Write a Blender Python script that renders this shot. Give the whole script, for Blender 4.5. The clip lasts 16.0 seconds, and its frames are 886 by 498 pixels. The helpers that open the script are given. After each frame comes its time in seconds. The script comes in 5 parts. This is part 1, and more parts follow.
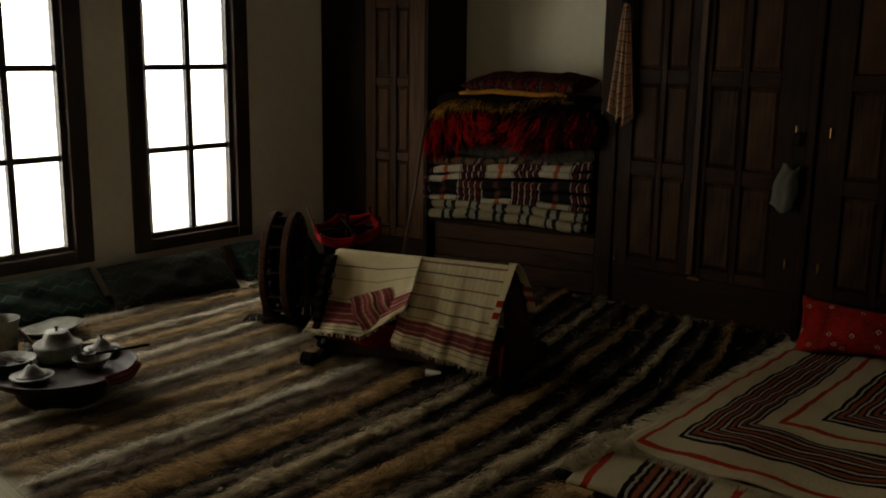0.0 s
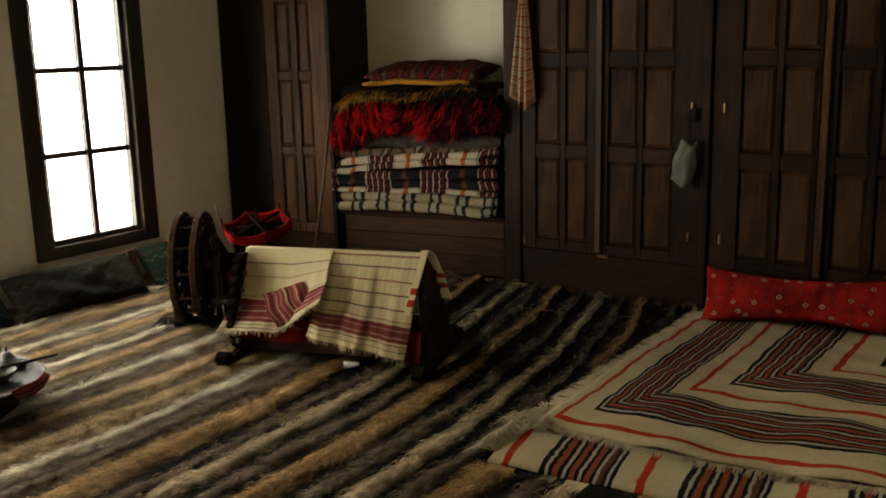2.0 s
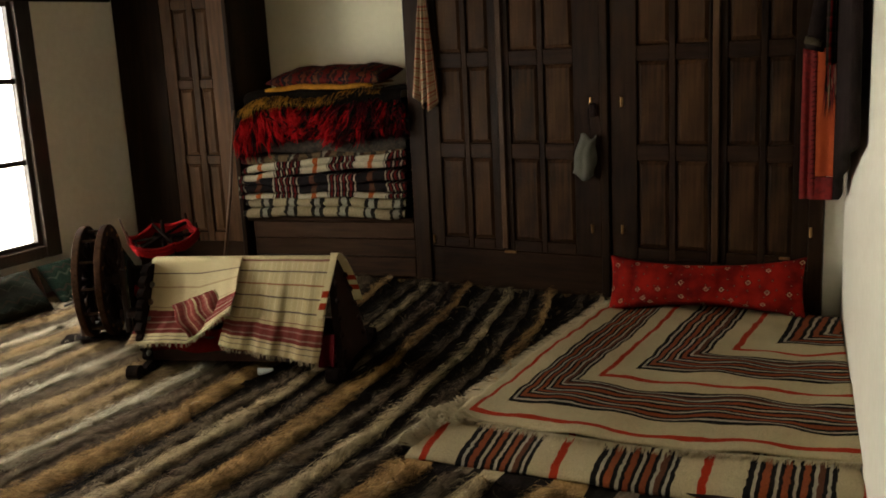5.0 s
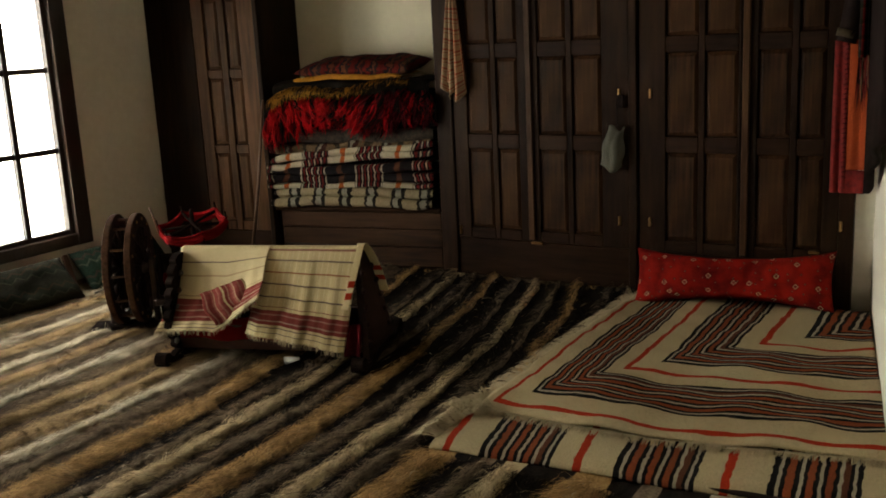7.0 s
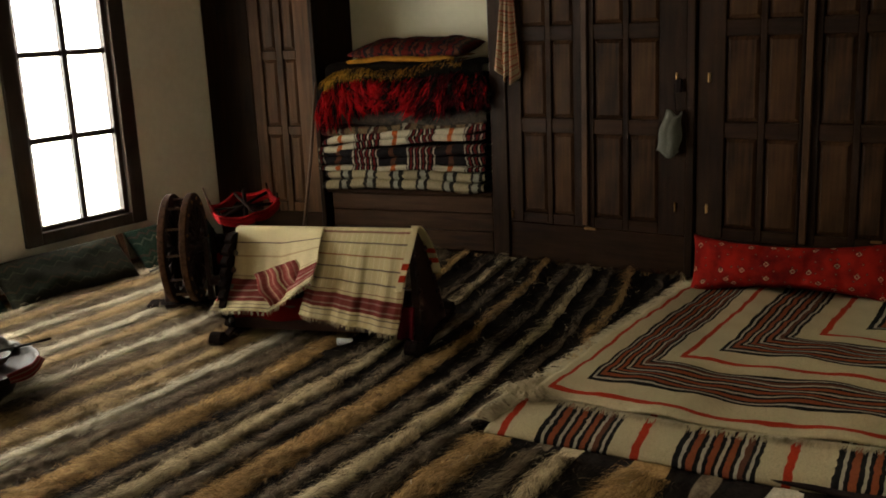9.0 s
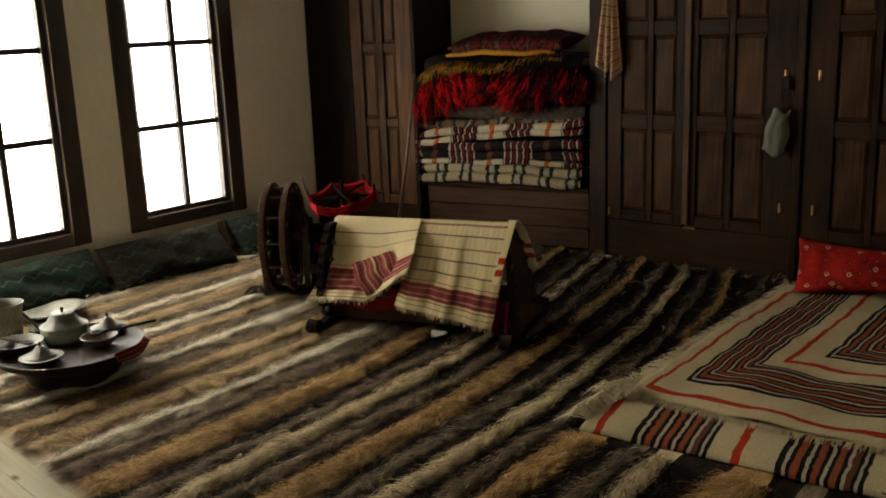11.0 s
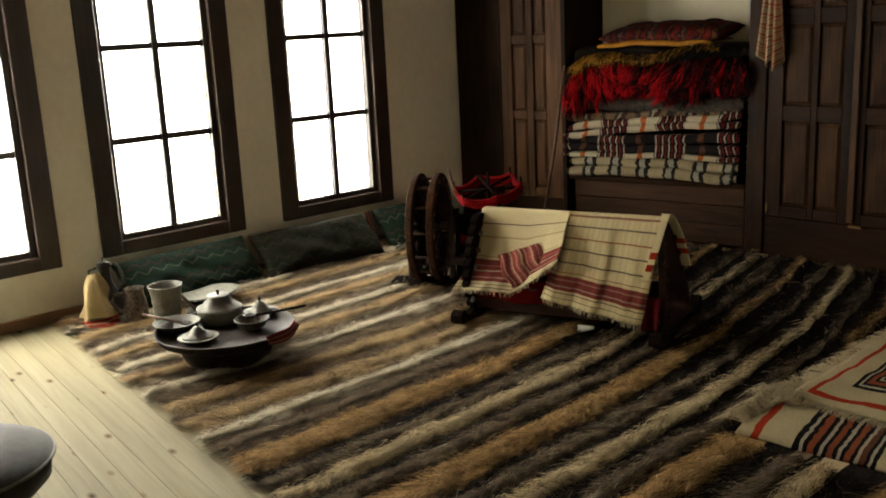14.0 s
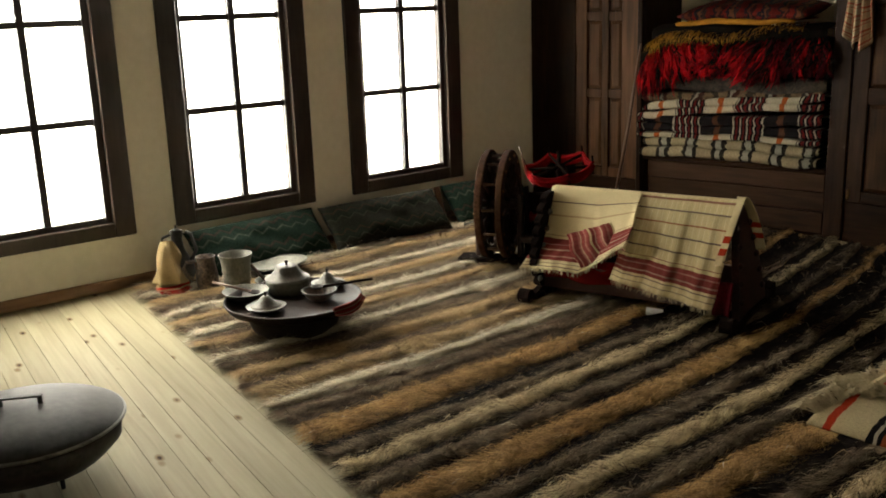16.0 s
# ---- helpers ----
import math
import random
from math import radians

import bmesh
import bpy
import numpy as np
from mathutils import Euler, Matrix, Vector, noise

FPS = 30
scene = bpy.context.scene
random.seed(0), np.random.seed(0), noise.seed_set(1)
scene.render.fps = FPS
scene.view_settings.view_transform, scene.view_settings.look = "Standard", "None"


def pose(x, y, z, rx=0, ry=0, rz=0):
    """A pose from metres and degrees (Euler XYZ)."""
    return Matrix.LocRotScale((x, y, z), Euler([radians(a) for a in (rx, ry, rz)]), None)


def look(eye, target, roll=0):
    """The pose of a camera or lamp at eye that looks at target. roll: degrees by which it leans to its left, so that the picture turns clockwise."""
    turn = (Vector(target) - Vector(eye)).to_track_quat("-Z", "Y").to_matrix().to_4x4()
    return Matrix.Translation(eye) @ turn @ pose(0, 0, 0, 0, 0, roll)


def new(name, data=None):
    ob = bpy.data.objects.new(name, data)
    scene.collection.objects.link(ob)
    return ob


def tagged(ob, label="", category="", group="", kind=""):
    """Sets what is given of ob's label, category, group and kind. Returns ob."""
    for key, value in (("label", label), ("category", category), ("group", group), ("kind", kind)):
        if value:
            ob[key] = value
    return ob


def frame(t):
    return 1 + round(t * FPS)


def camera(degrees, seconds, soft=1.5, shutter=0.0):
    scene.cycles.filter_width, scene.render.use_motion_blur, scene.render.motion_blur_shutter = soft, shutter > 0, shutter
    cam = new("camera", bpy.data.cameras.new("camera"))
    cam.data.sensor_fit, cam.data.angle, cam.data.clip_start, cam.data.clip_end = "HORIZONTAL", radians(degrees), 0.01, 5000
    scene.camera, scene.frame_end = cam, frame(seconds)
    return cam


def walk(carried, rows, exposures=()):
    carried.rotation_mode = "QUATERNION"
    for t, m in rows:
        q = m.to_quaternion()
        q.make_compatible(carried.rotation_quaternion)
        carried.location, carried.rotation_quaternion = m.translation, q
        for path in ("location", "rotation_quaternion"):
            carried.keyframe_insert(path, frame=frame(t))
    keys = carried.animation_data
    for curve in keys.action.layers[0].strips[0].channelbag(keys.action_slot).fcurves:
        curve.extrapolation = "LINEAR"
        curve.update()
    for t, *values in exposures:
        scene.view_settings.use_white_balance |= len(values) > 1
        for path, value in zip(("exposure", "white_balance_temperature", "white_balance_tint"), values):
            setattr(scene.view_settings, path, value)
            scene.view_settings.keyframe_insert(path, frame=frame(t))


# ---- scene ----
cam = camera(49.08, 16.0, soft=1.8)
ROWS = [
    (0, 0.0000, -0.0000, 1.5416, 40.367, -11.794, -0.766),
    (0.5, 0.0008, -0.0005, 1.5391, 38.824, -12.084, 0.135),
    (1, 0.0121, -0.0001, 1.5327, 37.159, -12.256, 0.526),
    (1.5, 0.0222, -0.0028, 1.5313, 35.989, -12.286, 0.692),
    (2, 0.0238, -0.0071, 1.5233, 34.765, -12.215, 1.333),
    (2.5, 0.0315, -0.0084, 1.5146, 33.497, -12.079, 1.791),
    (3, 0.0405, -0.0207, 1.5092, 32.193, -11.980, 2.134),
    (3.5, 0.0601, -0.0259, 1.5000, 31.399, -11.839, 2.334),
    (4, 0.0541, -0.0332, 1.4997, 29.844, -11.984, 2.450),
    (4.2, 0.0545, -0.0336, 1.4995, 29.438, -12.024, 2.577),
    (6.3, 0.0987, -0.0320, 1.5282, 29.556, -12.244, 3.358),
    (6.5, 0.0956, -0.0335, 1.5278, 29.939, -12.225, 3.155),
    (7, 0.0827, -0.0330, 1.5182, 31.018, -12.693, 2.761),
    (7.5, 0.0739, -0.0365, 1.5131, 31.445, -12.753, 2.994),
    (8, 0.0592, -0.0352, 1.5056, 32.367, -12.867, 2.653),
    (8.5, 0.0460, -0.0424, 1.5068, 32.968, -13.214, 2.613),
    (8.7, 0.0327, -0.0432, 1.5088, 33.179, -13.351, 2.549),
    (11, -0.0280, -0.0656, 1.5021, 38.927, -13.544, 2.074),
    (11.5, -0.0559, -0.0721, 1.4967, 40.933, -13.898, 1.917),
    (12, -0.0679, -0.0505, 1.4929, 42.753, -14.123, 2.474),
    (12.5, -0.0659, -0.0507, 1.4895, 43.366, -13.888, 2.924),
    (13, -0.0751, -0.0604, 1.4807, 44.632, -13.531, 3.079),
    (13.5, -0.0811, -0.0584, 1.4713, 45.817, -13.390, 3.115),
    (14, -0.0917, -0.0597, 1.4615, 47.189, -13.320, 2.660),
    (14.5, -0.0937, -0.0562, 1.4584, 48.220, -13.501, 2.348),
    (15, -0.1001, -0.0535, 1.4556, 49.350, -13.763, 2.042),
    (15.5, -0.1074, -0.0502, 1.4498, 50.327, -14.150, 2.128),
    (16, -0.1098, -0.0474, 1.4482, 51.462, -14.439, 1.950),
]
walk(cam, [(t, pose(x, y, z, 90 + pitch, roll, yaw)) for t, x, y, z, yaw, pitch, roll in ROWS],
     exposures=[(0.0, -1.6), (0.5, -0.8), (1.0, -0.25), (1.5, -0.03), (2.0, 0.07), (4.0, 0.12), (8.5, 0.06), (11.0, 0.13), (16.0, 0.23)])

# ---- world and light ----
world = bpy.data.worlds.new("world")
scene.world = world
world.use_nodes = True
wn = world.node_tree.nodes
sky = wn.new("ShaderNodeTexSky")
sky.sky_type, sky.sun_disc = "NISHITA", False
sky.sun_elevation, sky.sun_rotation = radians(48), radians(-110)
world.node_tree.links.new(sky.outputs[0], wn["Background"].inputs[0])
wn["Background"].inputs[1].default_value = 0.12
sun = new("sun", bpy.data.lights.new("sun", "SUN"))
sun.data.energy, sun.data.angle, sun.data.color = 0.6, radians(15), (1.0, 0.95, 0.88)
sun.matrix_world = look((-12, 2, 12), (0, 2, 0))


def window_lamp(y, power):
    lamp = new("window_daylight", bpy.data.lights.new("window_daylight", "AREA"))
    lamp.data.shape, lamp.data.size, lamp.data.size_y = "RECTANGLE", 1.6, 0.84
    lamp.data.energy, lamp.data.color = power, (1.0, 0.935, 0.785)
    lamp.matrix_world = look((FW - 0.16, y, 1.14), (FW + 2, y + 0.10, 0.98), 90)


# ---- plan ----
FW = -5.145      # inner face of the window wall
DY = 5.14        # front of the built-in cupboards
EAST, SOUTH, CEIL = 1.9, -1.6, 2.45
WINDOWS = ((0.90, 1.795), (2.025, 2.915), (3.19, 4.075))
for (wy0, wy1), watts in zip(WINDOWS, (66, 43, 37)):
    window_lamp((wy0 + wy1) / 2, watts)


# ---- materials ----
def material(name, rough=0.7, metal=0.0):
    m = bpy.data.materials.new(name)
    m.use_nodes = True
    b = m.node_tree.nodes["Principled BSDF"]
    b.inputs["Roughness"].default_value, b.inputs["Metallic"].default_value = rough, metal
    return m, m.node_tree.nodes, m.node_tree.links, b


def ramp(nodes, stops, mode="LINEAR"):
    r = nodes.new("ShaderNodeValToRGB")
    r.color_ramp.interpolation = mode
    e = r.color_ramp.elements
    while len(e) < len(stops):
        e.new(0.5)
    for k, (p, c) in enumerate(stops):
        e[k].position, e[k].color = p, (*c, 1)
    return r


def surface(name, low, high, scale=(3, 3, 3), fine=(60, 60, 60), rough=0.75, metal=0.0, bump=0.2, spread=0.35, rand=0.0, dist=0.004, sheen=0.0, spec=0.5):
    """Two scales of noise between two colours, with relief."""
    m, n, l, b = material(name, rough, metal)
    tc = n.new("ShaderNodeTexCoord")
    outs = []
    for sc, det in ((scale, 4), (fine, 6)):
        mp = n.new("ShaderNodeMapping")
        mp.inputs["Scale"].default_value = sc
        tx = n.new("ShaderNodeTexNoise")
        tx.inputs["Scale"].default_value, tx.inputs["Detail"].default_value = 1.0, det
        l.new(tc.outputs["Object"], mp.inputs[0])
        l.new(mp.outputs[0], tx.inputs[0])
        outs.append(tx.outputs[0])
    mix = n.new("ShaderNodeMath")
    mix.operation = "MULTIPLY_ADD"
    mix.inputs[1].default_value = 0.5
    l.new(outs[1], mix.inputs[0])
    half = n.new("ShaderNodeMath")
    half.operation = "MULTIPLY"
    half.inputs[1].default_value = 0.5
    l.new(outs[0], half.inputs[0])
    l.new(half.outputs[0], mix.inputs[2])
    src = mix.outputs[0]
    if rand:
        oi = n.new("ShaderNodeObjectInfo")
        ad = n.new("ShaderNodeMath")
        ad.operation = "MULTIPLY_ADD"
        ad.inputs[1].default_value = rand
        l.new(oi.outputs["Random"], ad.inputs[0])
        l.new(src, ad.inputs[2])
        sb = n.new("ShaderNodeMath")
        sb.operation = "SUBTRACT"
        sb.inputs[1].default_value = rand / 2
        l.new(ad.outputs[0], sb.inputs[0])
        src = sb.outputs[0]
    r = ramp(n, ((0.5 - spread / 2, low), (0.5 + spread / 2, high)))
    l.new(src, r.inputs[0])
    l.new(r.outputs[0], b.inputs["Base Color"])
    if bump:
        bp = n.new("ShaderNodeBump")
        bp.inputs["Strength"].default_value, bp.inputs["Distance"].default_value = bump, dist
        l.new(outs[1], bp.inputs["Height"])
        l.new(bp.outputs[0], b.inputs["Normal"])
    b.inputs["Specular IOR Level"].default_value = spec
    if sheen:
        b.inputs["Sheen Weight"].default_value = sheen
    return m


PLASTER = surface("limewash_plaster", (0.68, 0.65, 0.54), (0.82, 0.79, 0.68), (1.2, 1.2, 1.2), (25, 25, 25), 0.9, bump=0.25, spread=0.5)
# Niche plaster is coloured paler than the walls, standing for window light on it.
NICHE_PLASTER_LIT = surface("lit_niche_plaster", (0.81, 0.77, 0.57), (0.91, 0.87, 0.66), (1.2, 1.2, 1.2), (25, 25, 25), 0.9, bump=0.2, spread=0.5)
# The ceiling is out of view; its dark colour is chosen to cut bounced light.
CEILING = surface("ceiling_board", (0.06, 0.035, 0.02), (0.12, 0.07, 0.04), (1, 12, 1), (6, 90, 6), 0.7)


def pine():
    """Pale scrubbed pine: long grain, growth arcs and dark knots, each board shifted by its own random number."""
    m, n, l, b = material("pale_pine_boards", 0.68)
    b.inputs["Specular IOR Level"].default_value = 0.10
    tc, oi = n.new("ShaderNodeTexCoord"), n.new("ShaderNodeObjectInfo")
    sh = n.new("ShaderNodeVectorMath")
    sh.operation = "MULTIPLY_ADD"
    sh.inputs[1].default_value = (57, 23, 11)
    l.new(oi.outputs["Random"], sh.inputs[0])
    l.new(tc.outputs["Object"], sh.inputs[2])

    def tex(kind, scale, **values):
        mp = n.new("ShaderNodeMapping")
        mp.inputs["Scale"].default_value = scale
        l.new(sh.outputs[0], mp.inputs[0])
        t = n.new(kind)
        t.inputs["Scale"].default_value = 1
        for k, v in values.items():
            t.inputs[k].default_value = v
        l.new(mp.outputs[0], t.inputs[0])
        return t
    grain = tex("ShaderNodeTexNoise", (1.6, 38, 8), Detail=4, Distortion=0.8)
    broad = tex("ShaderNodeTexNoise", (0.9, 7, 2), Detail=3)
    knots = tex("ShaderNodeTexVoronoi", (4.4, 9.3, 0.01), Randomness=1.0)
    mixed = n.new("ShaderNodeMath")
    mixed.operation = "ADD"
    l.new(grain.outputs[0], mixed.inputs[0])
    l.new(broad.outputs[0], mixed.inputs[1])
    tone = n.new("ShaderNodeMath")
    tone.operation = "MULTIPLY_ADD"
    tone.inputs[1].default_value = 0.22
    l.new(oi.outputs["Random"], tone.inputs[0])
    l.new(mixed.outputs[0], tone.inputs[2])
    r = ramp(n, ((0.50, (0.245, 0.217, 0.128)), (1.0, (0.37, 0.332, 0.208))))
    half = n.new("ShaderNodeMath")
    half.operation = "MULTIPLY"
    half.inputs[1].default_value = 0.72
    l.new(tone.outputs[0], half.inputs[0])
    l.new(half.outputs[0], r.inputs[0])
    kr = ramp(n, ((0.045, (0.12, 0.07, 0.035)), (0.075, (0.50, 0.38, 0.25)), (0.17, (1, 1, 1))))
    l.new(knots.outputs["Distance"], kr.inputs[0])
    mul = n.new("ShaderNodeMixRGB")
    mul.blend_type = "MULTIPLY"
    mul.inputs[0].default_value = 1
    l.new(r.outputs[0], mul.inputs[1])
    l.new(kr.outputs[0], mul.inputs[2])
    l.new(mul.outputs[0], b.inputs["Base Color"])
    bp = n.new("ShaderNodeBump")
    bp.inputs["Strength"].default_value, bp.inputs["Distance"].default_value = 0.15, 0.003
    l.new(grain.outputs[0], bp.inputs["Height"])
    l.new(bp.outputs[0], b.inputs["Normal"])
    return m


PINE = pine()
WALNUT = surface("dark_stained_wood", (0.0055, 0.0024, 0.0012), (0.031, 0.0135, 0.0055), (5, 5, 2.0), (45, 45, 4), 0.55, bump=0.25, spread=0.4, rand=0.1, spec=0.08)
WALNUT_H = surface("dark_stained_wood_rail", (0.0065, 0.0026, 0.0012), (0.032, 0.0135, 0.0050), (1.2, 3, 3), (4, 45, 45), 0.55, bump=0.25, spread=0.4, spec=0.08)
WALNUT_PANEL = surface("dark_stained_wood_panel", (0.007, 0.0030, 0.0013), (0.068, 0.030, 0.0115), (6, 6, 4.0), (55, 55, 3), 0.55, bump=0.3, spread=0.4, rand=0.15, spec=0.08)
STRIPWOOD = surface("worn_cover_strip", (0.018, 0.0075, 0.0034), (0.095, 0.044, 0.018), (5, 5, 1.6), (55, 55, 4), 0.5, bump=0.25, spread=0.4, spec=0.15)
# The same stained wood, rubbed, and coloured browner for the daylight it catches.
LIT_LEAFWOOD = surface("rubbed_lit_brown_wood", (0.018, 0.0078, 0.0034), (0.125, 0.058, 0.024), (5, 5, 2.0), (55, 55, 3), 0.5, bump=0.3, spread=0.45, rand=0.15, spec=0.12)
FRAMEWOOD = surface("window_frame_paint", (0.020, 0.012, 0.009), (0.045, 0.028, 0.020), (4, 4, 2), (50, 50, 6), 0.35, bump=0.15)
BASEBOARD = surface("baseboard_wood", (0.20, 0.11, 0.06), (0.34, 0.20, 0.11), (4, 1.5, 4), (50, 4, 50), 0.5)
HINGE_BRASS = surface("rubbed_hinge_brass", (0.24, 0.13, 0.05), (0.48, 0.30, 0.12), (20, 20, 20), (150, 150, 150), 0.32, 0.85)
BRASS = surface("worn_brass", (0.14, 0.075, 0.028), (0.34, 0.19, 0.07), (20, 20, 20), (150, 150, 150), 0.42, 0.8)
TINNED = surface("tinned_copper", (0.075, 0.074, 0.066), (0.20, 0.196, 0.172), (14, 14, 14), (120, 120, 120), 0.46, 0.7, bump=0.15)
IRON = surface("dark_sheet_iron", (0.013, 0.013, 0.0115), (0.036, 0.036, 0.032), (5, 5, 5), (34, 34, 34), 0.60, 0.1, bump=0.08, spec=0.16)
RED_CLOTH = surface("red_cloth", (0.085, 0.002, 0.003), (0.19, 0.005, 0.005), (8, 8, 8), (250, 250, 250), 0.9, spec=0.1)


# ---- mesh helpers ----
def finish(name, bm, mat, smooth=False):
    me = bpy.data.meshes.new(name)
    bmesh.ops.recalc_face_normals(bm, faces=bm.faces[:])
    bm.to_mesh(me)
    bm.free()
    for mm in (mat if isinstance(mat, (list, tuple)) else [mat]):
        me.materials.append(mm)
    if smooth:
        for f in me.polygons:
            f.use_smooth = True
    return me


def part(name, bm, mat, parent=None, label="", smooth=False, at=None):
    ob = new(name, finish(name, bm, mat, smooth) if isinstance(bm, bmesh.types.BMesh) else bm)
    if parent:
        ob.parent = parent
    if at is not None:
        ob.matrix_basis = at
    if label:
        tagged(ob, label)
    return ob


def thing(name, label, category, at=None, group="", kind=""):
    ob = new(name)
    ob.empty_display_size = 0.1
    if at is not None:
        ob.matrix_basis = at
    return tagged(ob, label, category, group, kind)


def add_box(bm, x0, x1, y0, y1, z0, z1, bevel=0.0, m=None, mat=0):
    r = bmesh.ops.create_cube(bm, size=1)
    vs = r["verts"]
    for v in vs:
        v.co = Vector((x0 + (v.co.x + 0.5) * (x1 - x0), y0 + (v.co.y + 0.5) * (y1 - y0), z0 + (v.co.z + 0.5) * (z1 - z0)))
    fs = {f for v in vs for f in v.link_faces}
    for f in fs:
        f.material_index = mat
    if bevel:
        es = {e for v in vs for e in v.link_edges}
        out = bmesh.ops.bevel(bm, geom=list(es), offset=bevel, segments=1, affect="EDGES", profile=0.5)
        vs = list({v for f in out["faces"] for v in f.verts} | {v for v in vs if v.is_valid})
    if m is not None:
        bmesh.ops.transform(bm, matrix=m, verts=[v for v in vs if v.is_valid])
    return vs


def box(x0, x1, y0, y1, z0, z1, bevel=0.0):
    bm = bmesh.new()
    add_box(bm, x0, x1, y0, y1, z0, z1, bevel)
    return bm


def add_lathe(bm, profile, seg=28, m=None, mat=0):
    """Turn (radius, height) pairs round z."""
    rings = []
    for r, z in profile:
        if r < 1e-5:
            rings.append([bm.verts.new((0, 0, z))])
        else:
            rings.append([bm.verts.new((r * math.cos(2 * math.pi * k / seg), r * math.sin(2 * math.pi * k / seg), z)) for k in range(seg)])
    for a, b in zip(rings, rings[1:]):
        for k in range(seg):
            k2 = (k + 1) % seg
            q = [a[k % len(a)], a[k2 % len(a)], b[k2 % len(b)], b[k % len(b)]]
            q = [v for i, v in enumerate(q) if v not in q[:i]]
            if len(q) > 2:
                f = bm.faces.new(q)
                f.material_index = mat
    vs = [v for r in rings for v in r]
    if m is not None:
        bmesh.ops.transform(bm, matrix=m, verts=vs)
    return vs


def lathe(profile, seg=28, m=None):
    bm = bmesh.new()
    add_lathe(bm, profile, seg, m)
    return bm


def add_tube(bm, points, radius, seg=8, mat=0):
    """A tube along points; radius a number or one per point."""
    pts = [Vector(p) for p in points]
    rings = []
    for k, p in enumerate(pts):
        d = (pts[min(k + 1, len(pts) - 1)] - pts[max(k - 1, 0)]).normalized()
        u = d.cross(Vector((0, 0, 1)) if abs(d.z) < 0.9 else Vector((1, 0, 0))).normalized()
        w = d.cross(u)
        r = radius[k] if isinstance(radius, (list, tuple)) else radius
        rings.append([bm.verts.new(p + r * (math.cos(2 * math.pi * i / seg) * u + math.sin(2 * math.pi * i / seg) * w)) for i in range(seg)])
    for a, b in zip(rings, rings[1:]):
        for i in range(seg):
            bm.faces.new((a[i], a[(i + 1) % seg], b[(i + 1) % seg], b[i])).material_index = mat
    bm.faces.new(rings[0]).material_index = mat
    bm.faces.new(rings[-1][::-1]).material_index = mat


def tube(points, radius, seg=8):
    bm = bmesh.new()
    add_tube(bm, points, radius, seg)
    return bm


def add_prism(bm, outline, t0, t1, axis="y", mat=0):
    """Extrude an outline of pairs along an axis."""
    def place(a, b, t):
        return {"y": (a, t, b), "x": (t, a, b), "z": (a, b, t)}[axis]
    lo = [bm.verts.new(place(a, b, t0)) for a, b in outline]
    hi = [bm.verts.new(place(a, b, t1)) for a, b in outline]
    n = len(outline)
    for k in range(n):
        bm.faces.new((lo[k], lo[(k + 1) % n], hi[(k + 1) % n], hi[k])).material_index = mat
    bm.faces.new(lo[::-1]).material_index = mat
    bm.faces.new(hi).material_index = mat
    return lo + hi


def grid_sheet(nu, nv, fn, thick=0.0, mat=None, uv=None):
    """A sheet of nu x nv cells from fn(u, v) -> place; mat(u, v) -> material index; thick along z."""
    bm = bmesh.new()
    vs = [[bm.verts.new(fn(i / nu, j / nv)) for j in range(nv + 1)] for i in range(nu + 1)]
    fs = []
    for i in range(nu):
        for j in range(nv):
            f = bm.faces.new((vs[i][j], vs[i + 1][j], vs[i + 1][j + 1], vs[i][j + 1]))
            f.smooth = True
            if mat:
                f.material_index = mat((i + 0.5) / nu, (j + 0.5) / nv)
            fs.append(f)
    layer = bm.loops.layers.uv.new("UVMap")
    for i in range(nu):
        for j in range(nv):
            for loop, (a, b) in zip(fs[i * nv + j].loops, ((i, j), (i + 1, j), (i + 1, j + 1), (i, j + 1))):
                loop[layer].uv = uv(a / nu, b / nv) if uv else (a / nu, b / nv)
    if thick:
        bmesh.ops.recalc_face_normals(bm, faces=fs)
        bmesh.ops.solidify(bm, geom=fs, thickness=thick)
    return bm


# ---- floor, walls, ceiling ----
def setting(name, bm, mat, label, category):
    return tagged(part(name, bm, mat), label, category, kind="structure")


floor = setting("floor", box(FW - 0.35, EAST + 0.3, SOUTH - 0.3, DY + 1.0, -0.12, -0.026), PINE, "pale pine board floor of the room", "floor")
setting("ceiling", box(FW - 0.35, EAST + 0.3, SOUTH - 0.3, DY + 1.0, CEIL, CEIL + 0.1), CEILING, "unseen ceiling over the room, dark to cut bounced light", "ceiling")
W_Z0, W_Z1 = 0.30, 1.95
bm = bmesh.new()
ys = [SOUTH - 0.3] + [v for w in WINDOWS for v in (w[0] + 0.03, w[1] - 0.03)] + [DY + 0.6]
for a, b in zip(ys[0::2], ys[1::2]):
    add_box(bm, FW - 0.3, FW, a, b, -0.1, CEIL)
for a, b in zip(ys[1:-1:2], ys[2:-1:2]):
    add_box(bm, FW - 0.3, FW, a, b, -0.1, W_Z0 + 0.03)
    add_box(bm, FW - 0.3, FW, a, b, W_Z1 - 0.03, CEIL)
setting("wall_west", bm, PLASTER, "limewashed plaster wall with three windows", "wall")
setting("wall_north", box(FW - 0.7, EAST + 0.3, DY + 0.48, DY + 0.9, -0.1, CEIL), PLASTER, "limewashed plaster wall behind the cupboards", "wall")
setting("wall_south", box(FW, EAST, SOUTH - 0.3, SOUTH, -0.1, CEIL), PLASTER, "plain limewashed plaster wall", "wall")
setting("wall_east", box(EAST, EAST + 0.3, SOUTH - 0.3, DY + 0.48, -0.1, CEIL), PLASTER, "plain limewashed plaster wall", "wall")
